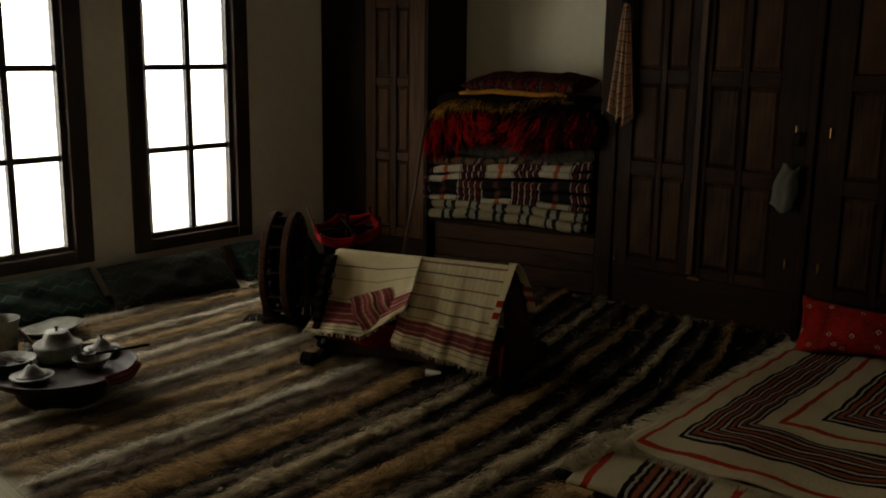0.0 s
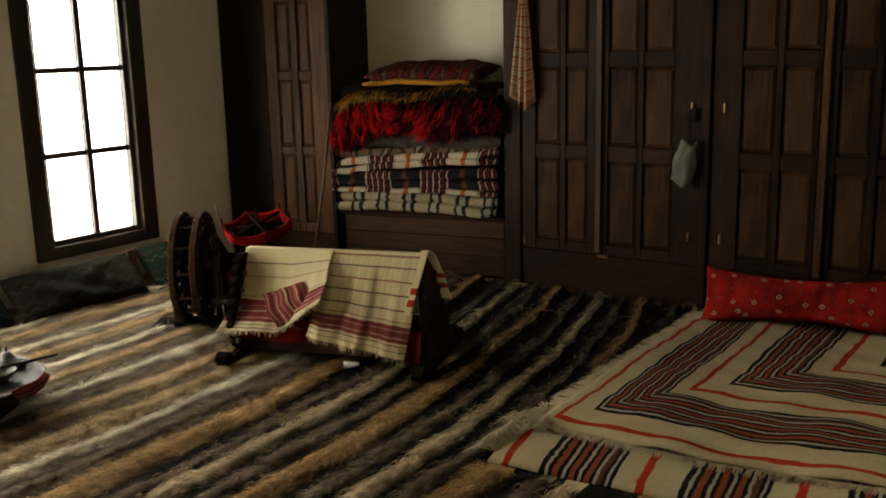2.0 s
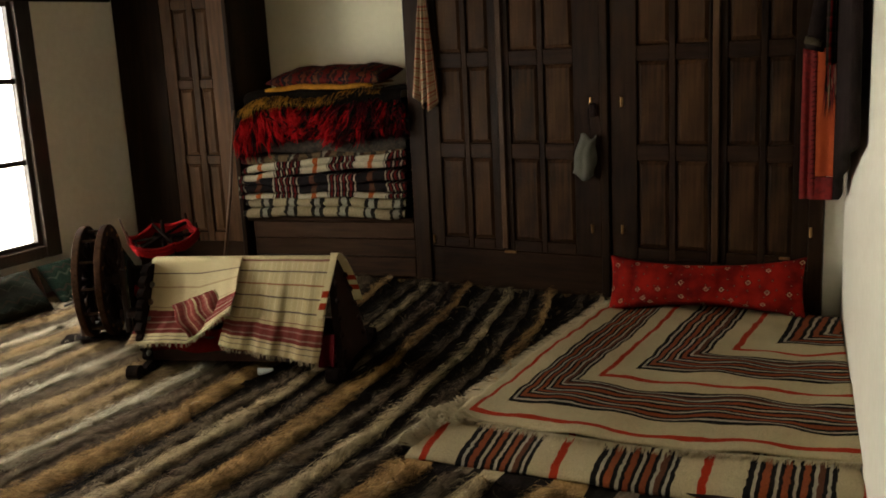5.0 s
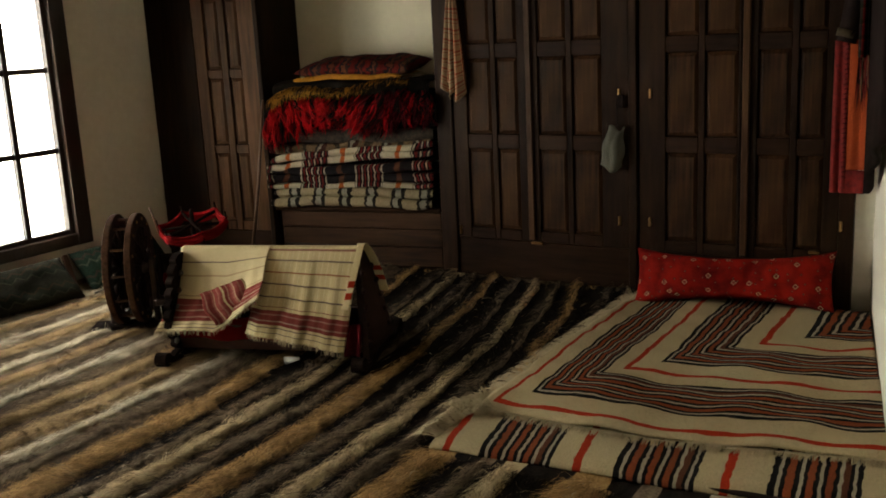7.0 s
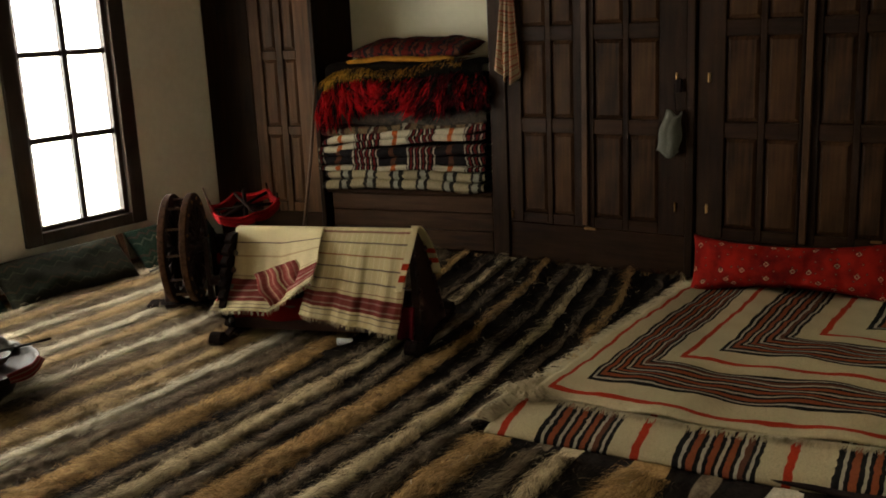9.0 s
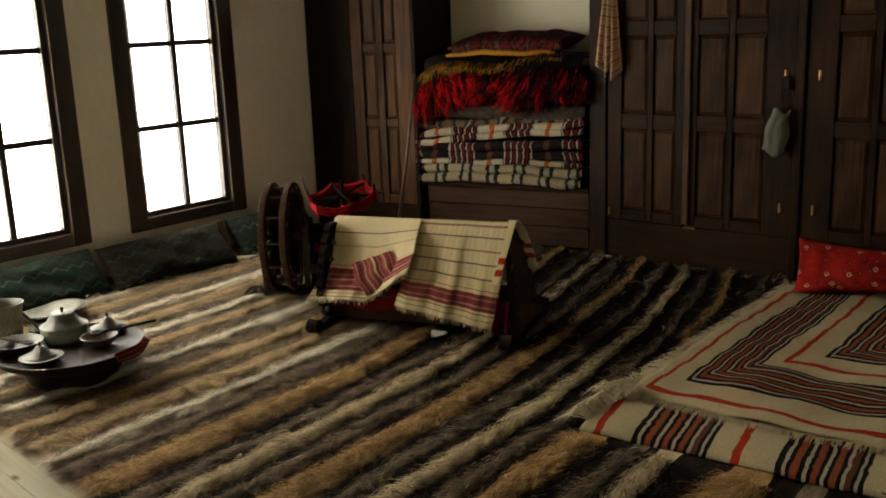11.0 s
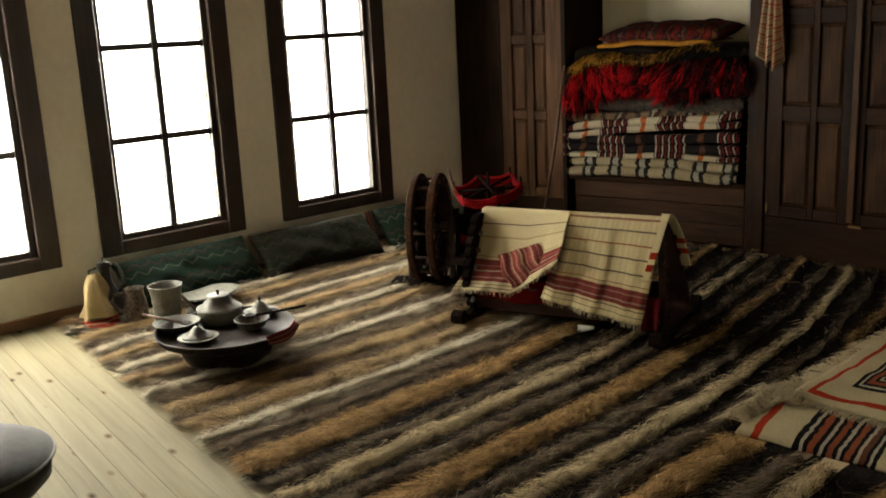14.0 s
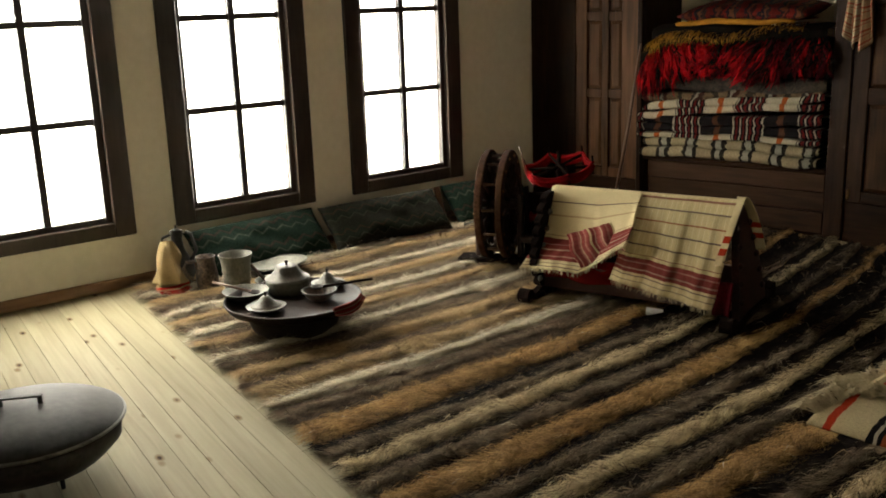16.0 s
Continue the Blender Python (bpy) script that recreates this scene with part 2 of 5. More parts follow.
setting("beam", box(FW + 0.001, FW + 0.045, SOUTH, 4.700, 1.868, 2.0, 0.006), WALNUT, "dark wooden beam along the window heads", "beam")
setting("baseboard", box(FW + 0.001, FW + 0.022, SOUTH, 4.700, 0.0, 0.06, 0.004), BASEBOARD, "low stained wooden baseboard under the windows", "baseboard")
# the plastered side wall beside the bed mat runs slightly askew
bm = bmesh.new()
add_prism(bm, ((-0.567, 5.17), (-0.085, 2.30), (0.45, 2.30), (0.45, 5.17)), -0.1, CEIL, "z")
setting("wall_pier", bm, PLASTER, "limewashed plaster wall beside the bed mat", "wall")
setting("wall_return", box(-0.70, -0.53, 5.175, 5.615, -0.1, CEIL), PLASTER, "narrow plaster return beside the cupboards", "wall")

# ---- windows ----
GLASS, gn, gl, gb = material("window_glass", 0.25)
gb.inputs["Transmission Weight"].default_value, gb.inputs["IOR"].default_value = 1.0, 1.02
gb.inputs["Base Color"].default_value = (1, 1, 1, 1)
MUNT = (0.895, 1.395)


def build_window(k, y0, y1):
    w = tagged(thing("window_%d" % k, "tall dark wooden casement window with six frosted white panes", "window", kind="structure"), group="windows in the plaster wall")
    z0, z1 = 0.285, W_Z1
    fw = 0.112
    bm = bmesh.new()
    add_box(bm, FW - 0.10, FW + 0.022, y0, y0 + fw, z0, z1, 0.004)
    add_box(bm, FW - 0.10, FW + 0.022, y1 - fw, y1, z0, z1, 0.004)
    add_box(bm, FW - 0.10, FW + 0.020, y0 + fw, y1 - fw, z0, z0 + 0.075, 0.004)
    add_box(bm, FW - 0.10, FW + 0.020, y0 + fw, y1 - fw, z1 - 0.08, z1, 0.004)
    part("window_frame", bm, FRAMEWOOD, w)
    bm = bmesh.new()
    sw = 0.034
    a, b, c, d = y0 + fw, y1 - fw, z0 + 0.075, z1 - 0.08
    add_box(bm, FW - 0.062, FW - 0.012, a, a + sw, c, d, 0.003)
    add_box(bm, FW - 0.062, FW - 0.012, b - sw, b, c, d, 0.003)
    add_box(bm, FW - 0.060, FW - 0.014, a + sw, b - sw, c, c + 0.03, 0.003)
    add_box(bm, FW - 0.060, FW - 0.014, a + sw, b - sw, d - 0.03, d, 0.003)
    part("sash", bm, FRAMEWOOD, w)
    mid = (y0 + y1) / 2 + 0.006
    part("mullion", box(FW - 0.055, FW - 0.017, mid - 0.019, mid + 0.019, c + 0.03, d - 0.03, 0.003), FRAMEWOOD, w)
    zs = (c + 0.03, *MUNT, d - 0.03)
    for z in MUNT:
        for p, q in ((a + sw, mid - 0.019), (mid + 0.019, b - sw)):
            part("glazing_bar", box(FW - 0.053, FW - 0.019, p, q, z - 0.017, z + 0.017, 0.003), FRAMEWOOD, w)
    for p, q in ((a + sw, mid - 0.019), (mid + 0.019, b - sw)):
        for za, zb in zip(zs, zs[1:]):
            pane = part("pane", box(FW - 0.039, FW - 0.035, p, q, za, zb), GLASS, w)
            pane.visible_shadow = False
    return w


for k, (y0, y1) in enumerate(WINDOWS):
    build_window(k + 1, y0, y1)

GLOW, en, el, eb = material("overcast_daylight")
eb.inputs["Base Color"].default_value = (0, 0, 0, 1)
# brighter sky above, warm pale ground below
etc_, esep = en.new("ShaderNodeTexCoord"), en.new("ShaderNodeSeparateXYZ")
el.new(etc_.outputs["Object"], esep.inputs[0])
erange = en.new("ShaderNodeMapRange")
erange.inputs["From Min"].default_value, erange.inputs["From Max"].default_value = -0.3, 1.6
el.new(esep.outputs[2], erange.inputs[0])
eramp = ramp(en, ((0.0, (0.93, 0.80, 0.53)), (0.45, (1.0, 0.95, 0.82)), (1.0, (1.0, 0.99, 0.96))))
el.new(erange.outputs[0], eramp.inputs[0])
el.new(eramp.outputs[0], eb.inputs["Emission Color"])
eb.inputs["Emission Strength"].default_value = 2.6
setting("backdrop", box(FW - 1.30, FW - 1.25, -1.5, 7.5, -0.6, 4.0), GLOW, "overcast white daylight outside the windows", "backdrop")


# ---- built-in cupboards ----
def panel_mesh(w, h):
    """A fielded panel: flat border, sloped edge, raised middle; its face looks to -y."""
    bm = bmesh.new()
    s = 0.022
    o = [(0, 0), (w, 0), (w, h), (0, h)]
    i = [(s, s), (w - s, s), (w - s, h - s), (s, h - s)]
    a = [bm.verts.new((x, 0.012, z)) for x, z in o]
    b = [bm.verts.new((x, 0.0, z)) for x, z in i]
    c = [bm.verts.new((x, 0.02, z)) for x, z in o]
    for k in range(4):
        bm.faces.new((a[k], a[(k + 1) % 4], b[(k + 1) % 4], b[k]))
        bm.faces.new((c[k], c[(k + 1) % 4], a[(k + 1) % 4], a[k]))
    bm.faces.new(b)
    return bm


def cupboard_leaf(name, x0, x1, z0, z1, y, parent, stiles, rails, label="", woods=(WALNUT, WALNUT_H, WALNUT_PANEL)):
    """A framed leaf with its face at y: two rows of columns of fielded panels; rails are (bottom, top) pairs, stiles (left, right)."""
    leaf = part(name, box(x0, x1, y + 0.022, y + 0.034, z0, z1), WALNUT, parent, label)
    for a, b in stiles:
        part("stile", box(a, b, y, y + 0.022, z0, z1, 0.003), woods[0], leaf)
    gaps = list(zip([s[1] for s in stiles], [s[0] for s in stiles][1:]))
    for ga, gb2 in gaps:
        for ra, rb in rails:
            part("rail", box(ga, gb2, y + 0.001, y + 0.022, ra, rb, 0.003), woods[1], leaf)
        for (_, za), (zb, _) in zip(rails, rails[1:]):
            part("panel", panel_mesh(gb2 - ga - 0.004, zb - za - 0.004), woods[2], leaf, at=pose(ga + 0.002, y + 0.006, za + 0.002))
    return leaf


TOP = 2.30


def cupboard(label, x0, x1, y, depth, z0=0.0):
    c = thing("cupboard", label, "cupboard", group="built-in cupboards")
    part("side_panel", box(x0, x0 + 0.03, y + 0.036, y + depth, z0, TOP), WALNUT, c)
    part("side_panel", box(x1 - 0.03, x1, y + 0.036, y + depth, z0, TOP), WALNUT, c)
    part("back_panel", box(x0 + 0.03, x1 - 0.03, y + depth - 0.02, y + depth, z0, TOP), WALNUT, c)
    part("top_panel", box(x0 + 0.03, x1 - 0.03, y + 0.036, y + depth - 0.02, TOP - 0.03, TOP), WALNUT, c)
    part("bottom_panel", box(x0 + 0.03, x1 - 0.03, y + 0.036, y + depth - 0.02, z0, z0 + 0.03), WALNUT, c)
    part("cornice", box(x0, x1, y + 0.002, y + 0.036, 2.06, TOP, 0.004), WALNUT_H, c)
    part("plinth", box(x0, x1, y + 0.004, y + 0.036, z0, 0.243, 0.004), WALNUT_H, c)
    return c


def rail_set(lo=0.245, hi=2.058):
    return ((lo, lo + 0.065), (0.805, 0.893), (1.345, 1.430), (hi - 0.1, hi))


def hinge(parent, x, z, y):
    bm = bmesh.new()
    add_tube(bm, ((x, y - 0.006, z - 0.026), (x, y - 0.006, z + 0.026)), 0.0055, 8)
    add_box(bm, x - 0.008, x + 0.008, y - 0.003, y + 0.001, z - 0.024, z + 0.024)
    part("hinge", bm, HINGE_BRASS, parent)


c1 = cupboard("dark stained double cupboard with fielded panels and brass hinges", -3.10, -1.80, DY, 0.46)
part("post", box(-3.10, -2.985, DY - 0.012, DY + 0.036, 0.0, 2.06, 0.004), WALNUT, c1)
la = cupboard_leaf("door", -2.98, -2.475, 0.245, 2.058, DY, c1, ((-2.98, -2.885), (-2.715, -2.680), (-2.535, -2.475)), rail_set())
lb = cupboard_leaf("door", -2.470, -1.852, 0.245, 2.058, DY, c1, ((-2.470, -2.405), (-2.225, -2.190), (-2.010, -1.852)), rail_set())
part("cover_strip", box(-2.478, -2.440, DY - 0.018, DY - 0.001, 0.26, 2.05, 0.004), STRIPWOOD, c1)
part("post", box(-1.848, -1.80, DY - 0.016, DY + 0.036, 0.0, 2.06, 0.004), WALNUT, c1)
hinge(lb, -1.905, 1.13, DY)
hinge(lb, -1.907, 0.408, DY)
hinge(la, -2.962, 0.29, DY)
part("latch", box(-2.46, -2.385, DY - 0.030, DY - 0.019, 0.236, 0.252, 0.003), BRASS, lb, "worn brass turn latch")
c2 = cupboard("dark stained double cupboard with fielded panels behind the red cushion", -1.797, -0.705, DY, 0.46)
lc = cupboard_leaf("door", -1.790, -1.235, 0.245, 2.058, DY, c2, ((-1.790, -1.640), (-1.460, -1.425), (-1.250, -1.235)), rail_set())
ld = cupboard_leaf("door", -1.230, -0.735, 0.245, 2.058, DY, c2, ((-1.230, -1.150), (-0.985, -0.950), (-0.815, -0.735)), rail_set())
part("cover_strip", box(-1.226, -1.188, DY - 0.018, DY - 0.001, 0.26, 2.05, 0.004), STRIPWOOD, c2)
part("post", box(-0.733, -0.66, DY - 0.010, DY + 0.036, 0.0, 2.06, 0.004), WALNUT, c2)
hinge(lc, -1.726, 1.128, DY)
hinge(lc, -1.728, 0.412, DY)
hinge(ld, -0.720, 0.45, DY - 0.010)

part("latch", box(-0.870, -0.815, DY - 0.032, DY - 0.019, 0.300, 0.314, 0.003), BRASS, ld, "worn brass turn latch")

# the corner cupboard, the chest and the bedding stand in a section turned a little towards the room
SKEW = Matrix.Translation((-3.10, DY, 0)) @ Matrix.Rotation(radians(11.6), 4, "Z") @ Matrix.Translation((3.10, -DY, 0))


def skewed(ob):
    ob.matrix_basis = SKEW @ ob.matrix_basis
    return ob


LY = DY
c3 = skewed(cupboard("dark stained corner cupboard with a panelled leaf beside the bedding niche", -5.175, -4.305, LY, 0.55))
cupboard_leaf("door", -4.809, -4.340, 0.245, 2.058, LY, c3, ((-4.809, -4.722), (-4.608, -4.557), (-4.458, -4.340)), ((0.245, 0.31), (0.775, 0.832), (1.277, 1.334), (1.79, 1.85), (1.96, 2.058)), woods=(LIT_LEAFWOOD, LIT_LEAFWOOD, LIT_LEAFWOOD))
part("side_board", box(-5.175, -4.813, LY + 0.004, LY + 0.036, 0.245, 2.058, 0.003), WALNUT, c3)
part("post", box(-4.339, -4.305, LY - 0.012, LY + 0.036, 0.0, 2.06, 0.004), WALNUT, c3)
skewed(setting("wall_niche", box(-4.478, -2.99, DY + 0.53, DY + 0.63, -0.1, CEIL), NICHE_PLASTER_LIT, "limewashed plaster wall at the back of the bedding niche", "wall"))
# niche sides and the wall over it
setting("wall_upper", box(-5.4, EAST, DY + 0.30, DY + 0.478, TOP + 0.004, CEIL - 0.002), PLASTER, "plaster wall band above the cupboard tops", "wall")


# ---- textile materials ----
def stripes(name, stops, axis="y", rep=1.0, wobble=0.02, wob_scale=(6, 6, 6), rough=0.95, weave=320.0, second=None, corner=None, tone=0.35, bump=0.35, zig=None):
    """Woven cloth: colour bands along one axis of the UV map. second: (axis, rep, stops) of bars laid over; corner: (u, v) periods of mitred bands."""
    m, n, l, b = material(name, rough)
    b.inputs["Specular IOR Level"].default_value = 0.06
    tc = n.new("ShaderNodeTexCoord")
    sep = n.new("ShaderNodeSeparateXYZ")
    l.new(tc.outputs["UV"], sep.inputs[0])
    wn_ = n.new("ShaderNodeTexNoise")
    mp = n.new("ShaderNodeMapping")
    mp.inputs["Scale"].default_value = wob_scale
    l.new(tc.outputs["Object"], mp.inputs[0])
    l.new(mp.outputs[0], wn_.inputs[0])
    wn_.inputs["Scale"].default_value = 1

    def calc(op, a, c, d=None):
        x = n.new("ShaderNodeMath")
        x.operation = op
        for k, v in enumerate((a, c, d)):
            if v is None:
                continue
            if isinstance(v, (int, float)):
                x.inputs[k].default_value = v
            else:
                l.new(v, x.inputs[k])
        return x.outputs[0]

    def bands(ax, reps, st):
        c = {"x": sep.outputs[0], "y": sep.outputs[1]}[ax]
        if zig:
            c = calc("MULTIPLY_ADD", calc("PINGPONG", calc("MULTIPLY", sep.outputs[0], zig[0]), 1.0), zig[1], c)
        c = calc("MULTIPLY", c, reps)
        c = calc("MULTIPLY_ADD", calc("SUBTRACT", wn_.outputs[0], 0.5), wobble, c)
        r_ = ramp(n, st, "CONSTANT")
        l.new(calc("FRACT", c, None), r_.inputs[0])
        return r_.outputs[0]
    if corner:
        c = calc("MINIMUM", calc("DIVIDE", sep.outputs[0], corner[0]), calc("DIVIDE", sep.outputs[1], corner[1]))
        c = calc("MULTIPLY_ADD", calc("SUBTRACT", wn_.outputs[0], 0.5), wobble, c)
        r0 = ramp(n, stops, "CONSTANT")
        l.new(calc("FRACT", c, None), r0.inputs[0])
        col = r0.outputs[0]
    else:
        col = bands(axis, rep, stops)
    if second:
        top = bands(second[0], second[1], second[2])
        mx = n.new("ShaderNodeMixRGB")
        mx.blend_type = "MULTIPLY"
        mx.inputs[0].default_value = 1
        l.new(col, mx.inputs[1])
        l.new(top, mx.inputs[2])
        col = mx.outputs[0]
    fn = n.new("ShaderNodeTexNoise")
    fn.inputs["Scale"].default_value, fn.inputs["Detail"].default_value = weave, 4
    l.new(tc.outputs["Object"], fn.inputs[0])
    tr = ramp(n, ((0.3, (1 - tone,) * 3), (0.7, (1, 1, 1))))
    l.new(fn.outputs[0], tr.inputs[0])
    mul = n.new("ShaderNodeMixRGB")
    mul.blend_type = "MULTIPLY"
    mul.inputs[0].default_value = 1
    l.new(col, mul.inputs[1])
    l.new(tr.outputs[0], mul.inputs[2])
    l.new(mul.outputs[0], b.inputs["Base Color"])
    bp = n.new("ShaderNodeBump")
    bp.inputs["Strength"].default_value, bp.inputs["Distance"].default_value = bump, 0.003
    l.new(fn.outputs[0], bp.inputs["Height"])
    l.new(bp.outputs[0], b.inputs["Normal"])
    return m


IVORY, RUST, BLACK, RED, BROWNW = (0.50, 0.415, 0.245), (0.25, 0.062, 0.022), (0.010, 0.009, 0.009), (0.40, 0.036, 0.012), (0.11, 0.04, 0.02)
GREYW = (0.38, 0.34, 0.26)
WEAVE = ((0.0, RED), (0.030, IVORY), (0.262, BLACK), (0.306, GREYW), (0.330, BLACK), (0.362, RUST), (0.410, BLACK), (0.438, GREYW), (0.462, BLACK), (0.490, RUST), (0.530, BLACK),
         (0.556, GREYW), (0.580, BLACK), (0.606, RUST), (0.648, BLACK), (0.674, GREYW), (0.696, BROWNW), (0.736, BLACK), (0.760, GREYW), (0.778, BLACK), (0.812, IVORY), (0.972, RED))
MAT_TOP = stripes("mitred_wool_weave", WEAVE, corner=(1.0, 1.0), wobble=0.040, wob_scale=(14, 14, 14), weave=260, tone=0.5)
MAT_LOW = stripes("straight_wool_weave", WEAVE, "x", 1 / 0.500, wobble=0.035, wob_scale=(22, 22, 22), weave=260, tone=0.5)
FRINGE = surface("ivory_wool_fringe", (0.25, 0.20, 0.115), (0.44, 0.37, 0.23), (20, 20, 20), (200, 200, 200), 0.95)
CREAM, MAROON, NAVY = (0.69, 0.585, 0.345), (0.23, 0.052, 0.045), (0.19, 0.145, 0.12)
FLOATS = ("x", 9.0, ((0.0, (0.95, 0.93, 0.88)), (0.16, (1.0, 0.98, 0.95)), (0.34, (1.18, 1.22, 1.30)), (0.41, (1.0, 0.98, 0.95)), (0.66, (0.94, 0.92, 0.88)), (0.80, (1.14, 1.18, 1.26)), (0.85, (0.97, 0.95, 0.92))))
COVER = stripes("cradle_cover_weave", ((0.0, CREAM), (0.045, (0.30, 0.15, 0.11)), (0.06, CREAM), (0.155, NAVY), (0.17, CREAM), (0.285, (0.36, 0.17, 0.09)), (0.30, CREAM), (0.41, NAVY),
                                       (0.425, CREAM), (0.545, NAVY), (0.56, CREAM), (0.65, (0.25, 0.10, 0.08)), (0.66, CREAM), (0.69, MAROON), (0.73, (0.36, 0.17, 0.15)), (0.745, MAROON),
                                       (0.80, (0.40, 0.24, 0.20)), (0.815, MAROON), (0.85, CREAM), (0.875, NAVY), (0.885, CREAM), (0.93, NAVY), (0.94, CREAM)), wobble=0.012, weave=420, tone=0.30, bump=0.35, second=FLOATS)
COVER_L = stripes("cradle_cover_faded", ((0.0, CREAM), (0.20, NAVY), (0.215, CREAM), (0.36, (0.46, 0.34, 0.20)), (0.38, CREAM), (0.60, (0.40, 0.30, 0.2)), (0.61, CREAM), (0.64, MAROON), (0.70, (0.40, 0.20, 0.18)), (0.71, MAROON), (0.755, (0.45, 0.32, 0.24)), (0.77, MAROON),
                                         (0.83, (0.42, 0.25, 0.2)), (0.845, MAROON), (0.885, CREAM), (0.915, NAVY), (0.925, CREAM), (0.955, NAVY), (0.965, CREAM)), wobble=0.008, weave=420, bump=0.25)
LINEN, PINK = (0.46, 0.37, 0.24), (0.36, 0.13, 0.09)
TOWEL = stripes("red_edged_linen", ((0.0, LINEN), (0.30, PINK), (0.48, LINEN), (0.70, PINK), (0.78, LINEN)), rep=11.0, weave=400, wobble=0.5, wob_scale=(9, 9, 9),
                second=("x", 2.0, ((0.0, (1, 0.85, 0.8)), (0.25, (1, 1, 1)), (0.8, (0.95, 0.6, 0.52)))))
SKYW = (0.27, 0.255, 0.20)
PLAID = stripes("cream_plaid_wool", ((0.0, (0.32, 0.26, 0.155)), (0.20, (0.02, 0.017, 0.014)), (0.26, SKYW), (0.36, (0.02, 0.017, 0.014)), (0.44, (0.33, 0.27, 0.16)), (0.70, (0.025, 0.02, 0.016)), (0.76, SKYW), (0.86, (0.02, 0.017, 0.014)), (0.93, (0.32, 0.26, 0.155))),
                "x", 3.1, wobble=0.10, wob_scale=(38, 38, 38), weave=170, tone=0.5, bump=0.6)


def bars(name, field, bar):
    """Clusters of red, black and white bars on a plain field."""
    k, r_, w = (0.009, 0.007, 0.008), (0.115, 0.010, 0.009), (0.38, 0.34, 0.25)
    st = [(0.0, field), (0.20, bar), (0.29, field), (0.50, k)]
    for c in range(4):
        a = 0.515 + 0.115 * c
        st += [(a, w), (a + 0.022, k), (a + 0.050, r_), (a + 0.084, k)]
    return stripes(name, st + [(0.975, w), (0.995, k)], "x", 2.98, wobble=0.16, wob_scale=(7, 7, 16), weave=200, tone=0.5)


BARS = bars("black_field_bar_weave", (0.012, 0.010, 0.011), (0.085, 0.034, 0.016))
BARS_W = bars("white_field_bar_weave", (0.42, 0.375, 0.27), (0.36, 0.085, 0.02))
MIXED_WOOL = surface("grey_brown_wool", (0.004, 0.003, 0.0024), (0.055, 0.038, 0.024), (26, 9, 26), (120, 120, 120), 0.95, bump=0.6, spread=0.25, dist=0.008)
BROWN_BARS = stripes("tan_brown_bar_wool", ((0.0, (0.15, 0.10, 0.055)), (0.32, (0.035, 0.028, 0.022)), (0.40, (0.22, 0.20, 0.16)), (0.48, (0.05, 0.02, 0.015)), (0.62, (0.13, 0.085, 0.045)), (0.85, (0.04, 0.03, 0.022))), "x", 5.0, wobble=0.35, wob_scale=(14, 14, 30), weave=150, tone=0.6, bump=0.6)
# A darker red that puts shade into the colour of red wool and cloth.
SHADED_CRIMSON = surface("shaded_crimson_wool", (0.018, 0.001, 0.002), (0.085, 0.004, 0.008), (12, 12, 12), (160, 160, 160), 0.9, spread=0.4, spec=0.06)
RED_WOOL = surface("red_shag", (0.08, 0.001, 0.002), (0.50, 0.005, 0.010), (12, 12, 12), (160, 160, 160), 0.9, spread=0.4, spec=0.08)
GOLD_WOOL = surface("gold_shag", (0.11, 0.050, 0.006), (0.37, 0.175, 0.02), (14, 14, 14), (160, 160, 160), 0.9, spec=0.08)
BLACK_WOOL = surface("black_shag", (0.003, 0.0025, 0.002), (0.011, 0.008, 0.006), (14, 14, 14), (160, 160, 160), 0.95, spec=0.05)
KILIM = stripes("kilim_cushion_weave", ((0.0, (0.085, 0.008, 0.007)), (0.16, (0.016, 0.012, 0.016)), (0.27, (0.10, 0.030, 0.014)), (0.36, (0.030, 0.010, 0.010)), (0.46, (0.13, 0.012, 0.009)), (0.60, (0.016, 0.014, 0.020)), (0.70, (0.12, 0.050, 0.024)), (0.80, (0.03, 0.02, 0.02)), (0.9, (0.11, 0.010, 0.008))),
                "x", 4.0, wobble=0.45, wob_scale=(30, 30, 30), weave=160, tone=0.6)
APRON = surface("orange_red_wool", (0.36, 0.048, 0.006), (0.52, 0.078, 0.009), (6, 6, 6), (300, 300, 300), 0.9)
APRON_RED = surface("crimson_border_wool", (0.085, 0.003, 0.003), (0.27, 0.010, 0.007), (38, 38, 38), (300, 300, 300), 0.9)
DARKCLOTH = surface("dark_wool_garment", (0.008, 0.006, 0.006), (0.026, 0.016, 0.014), (10, 10, 10), (250, 250, 250), 0.95, spec=0.06)
SCARF = stripes("dark_scarf_weave", ((0.0, (0.03, 0.02, 0.018)), (0.35, (0.20, 0.012, 0.012)), (0.50, (0.03, 0.02, 0.018)), (0.75, (0.34, 0.30, 0.24)), (0.82, (0.03, 0.02, 0.02))), "x", 3, wobble=0.05, second=("y", 7.0, ((0.0, (1, 1, 1)), (0.55, (0.5, 0.8, 0.5)), (0.85, (2.0, 1.6, 1.2)), (0.92, (1, 1, 1)))))
POUCHCLOTH = surface("grey_pouch_linen", (0.052, 0.051, 0.038), (0.105, 0.102, 0.078), (12, 12, 12), (300, 300, 300), 0.95)
OXBLOOD = surface("carved_red_brown_wood", (0.013, 0.005, 0.0035), (0.048, 0.016, 0.010), (8, 8, 8), (60, 60, 60), 0.38, bump=0.2, rand=0.1)
EDGEWOOD = surface("worn_light_brown_wood", (0.055, 0.027, 0.015), (0.15, 0.078, 0.042), (8, 8, 8), (60, 60, 60), 0.4, bump=0.2)
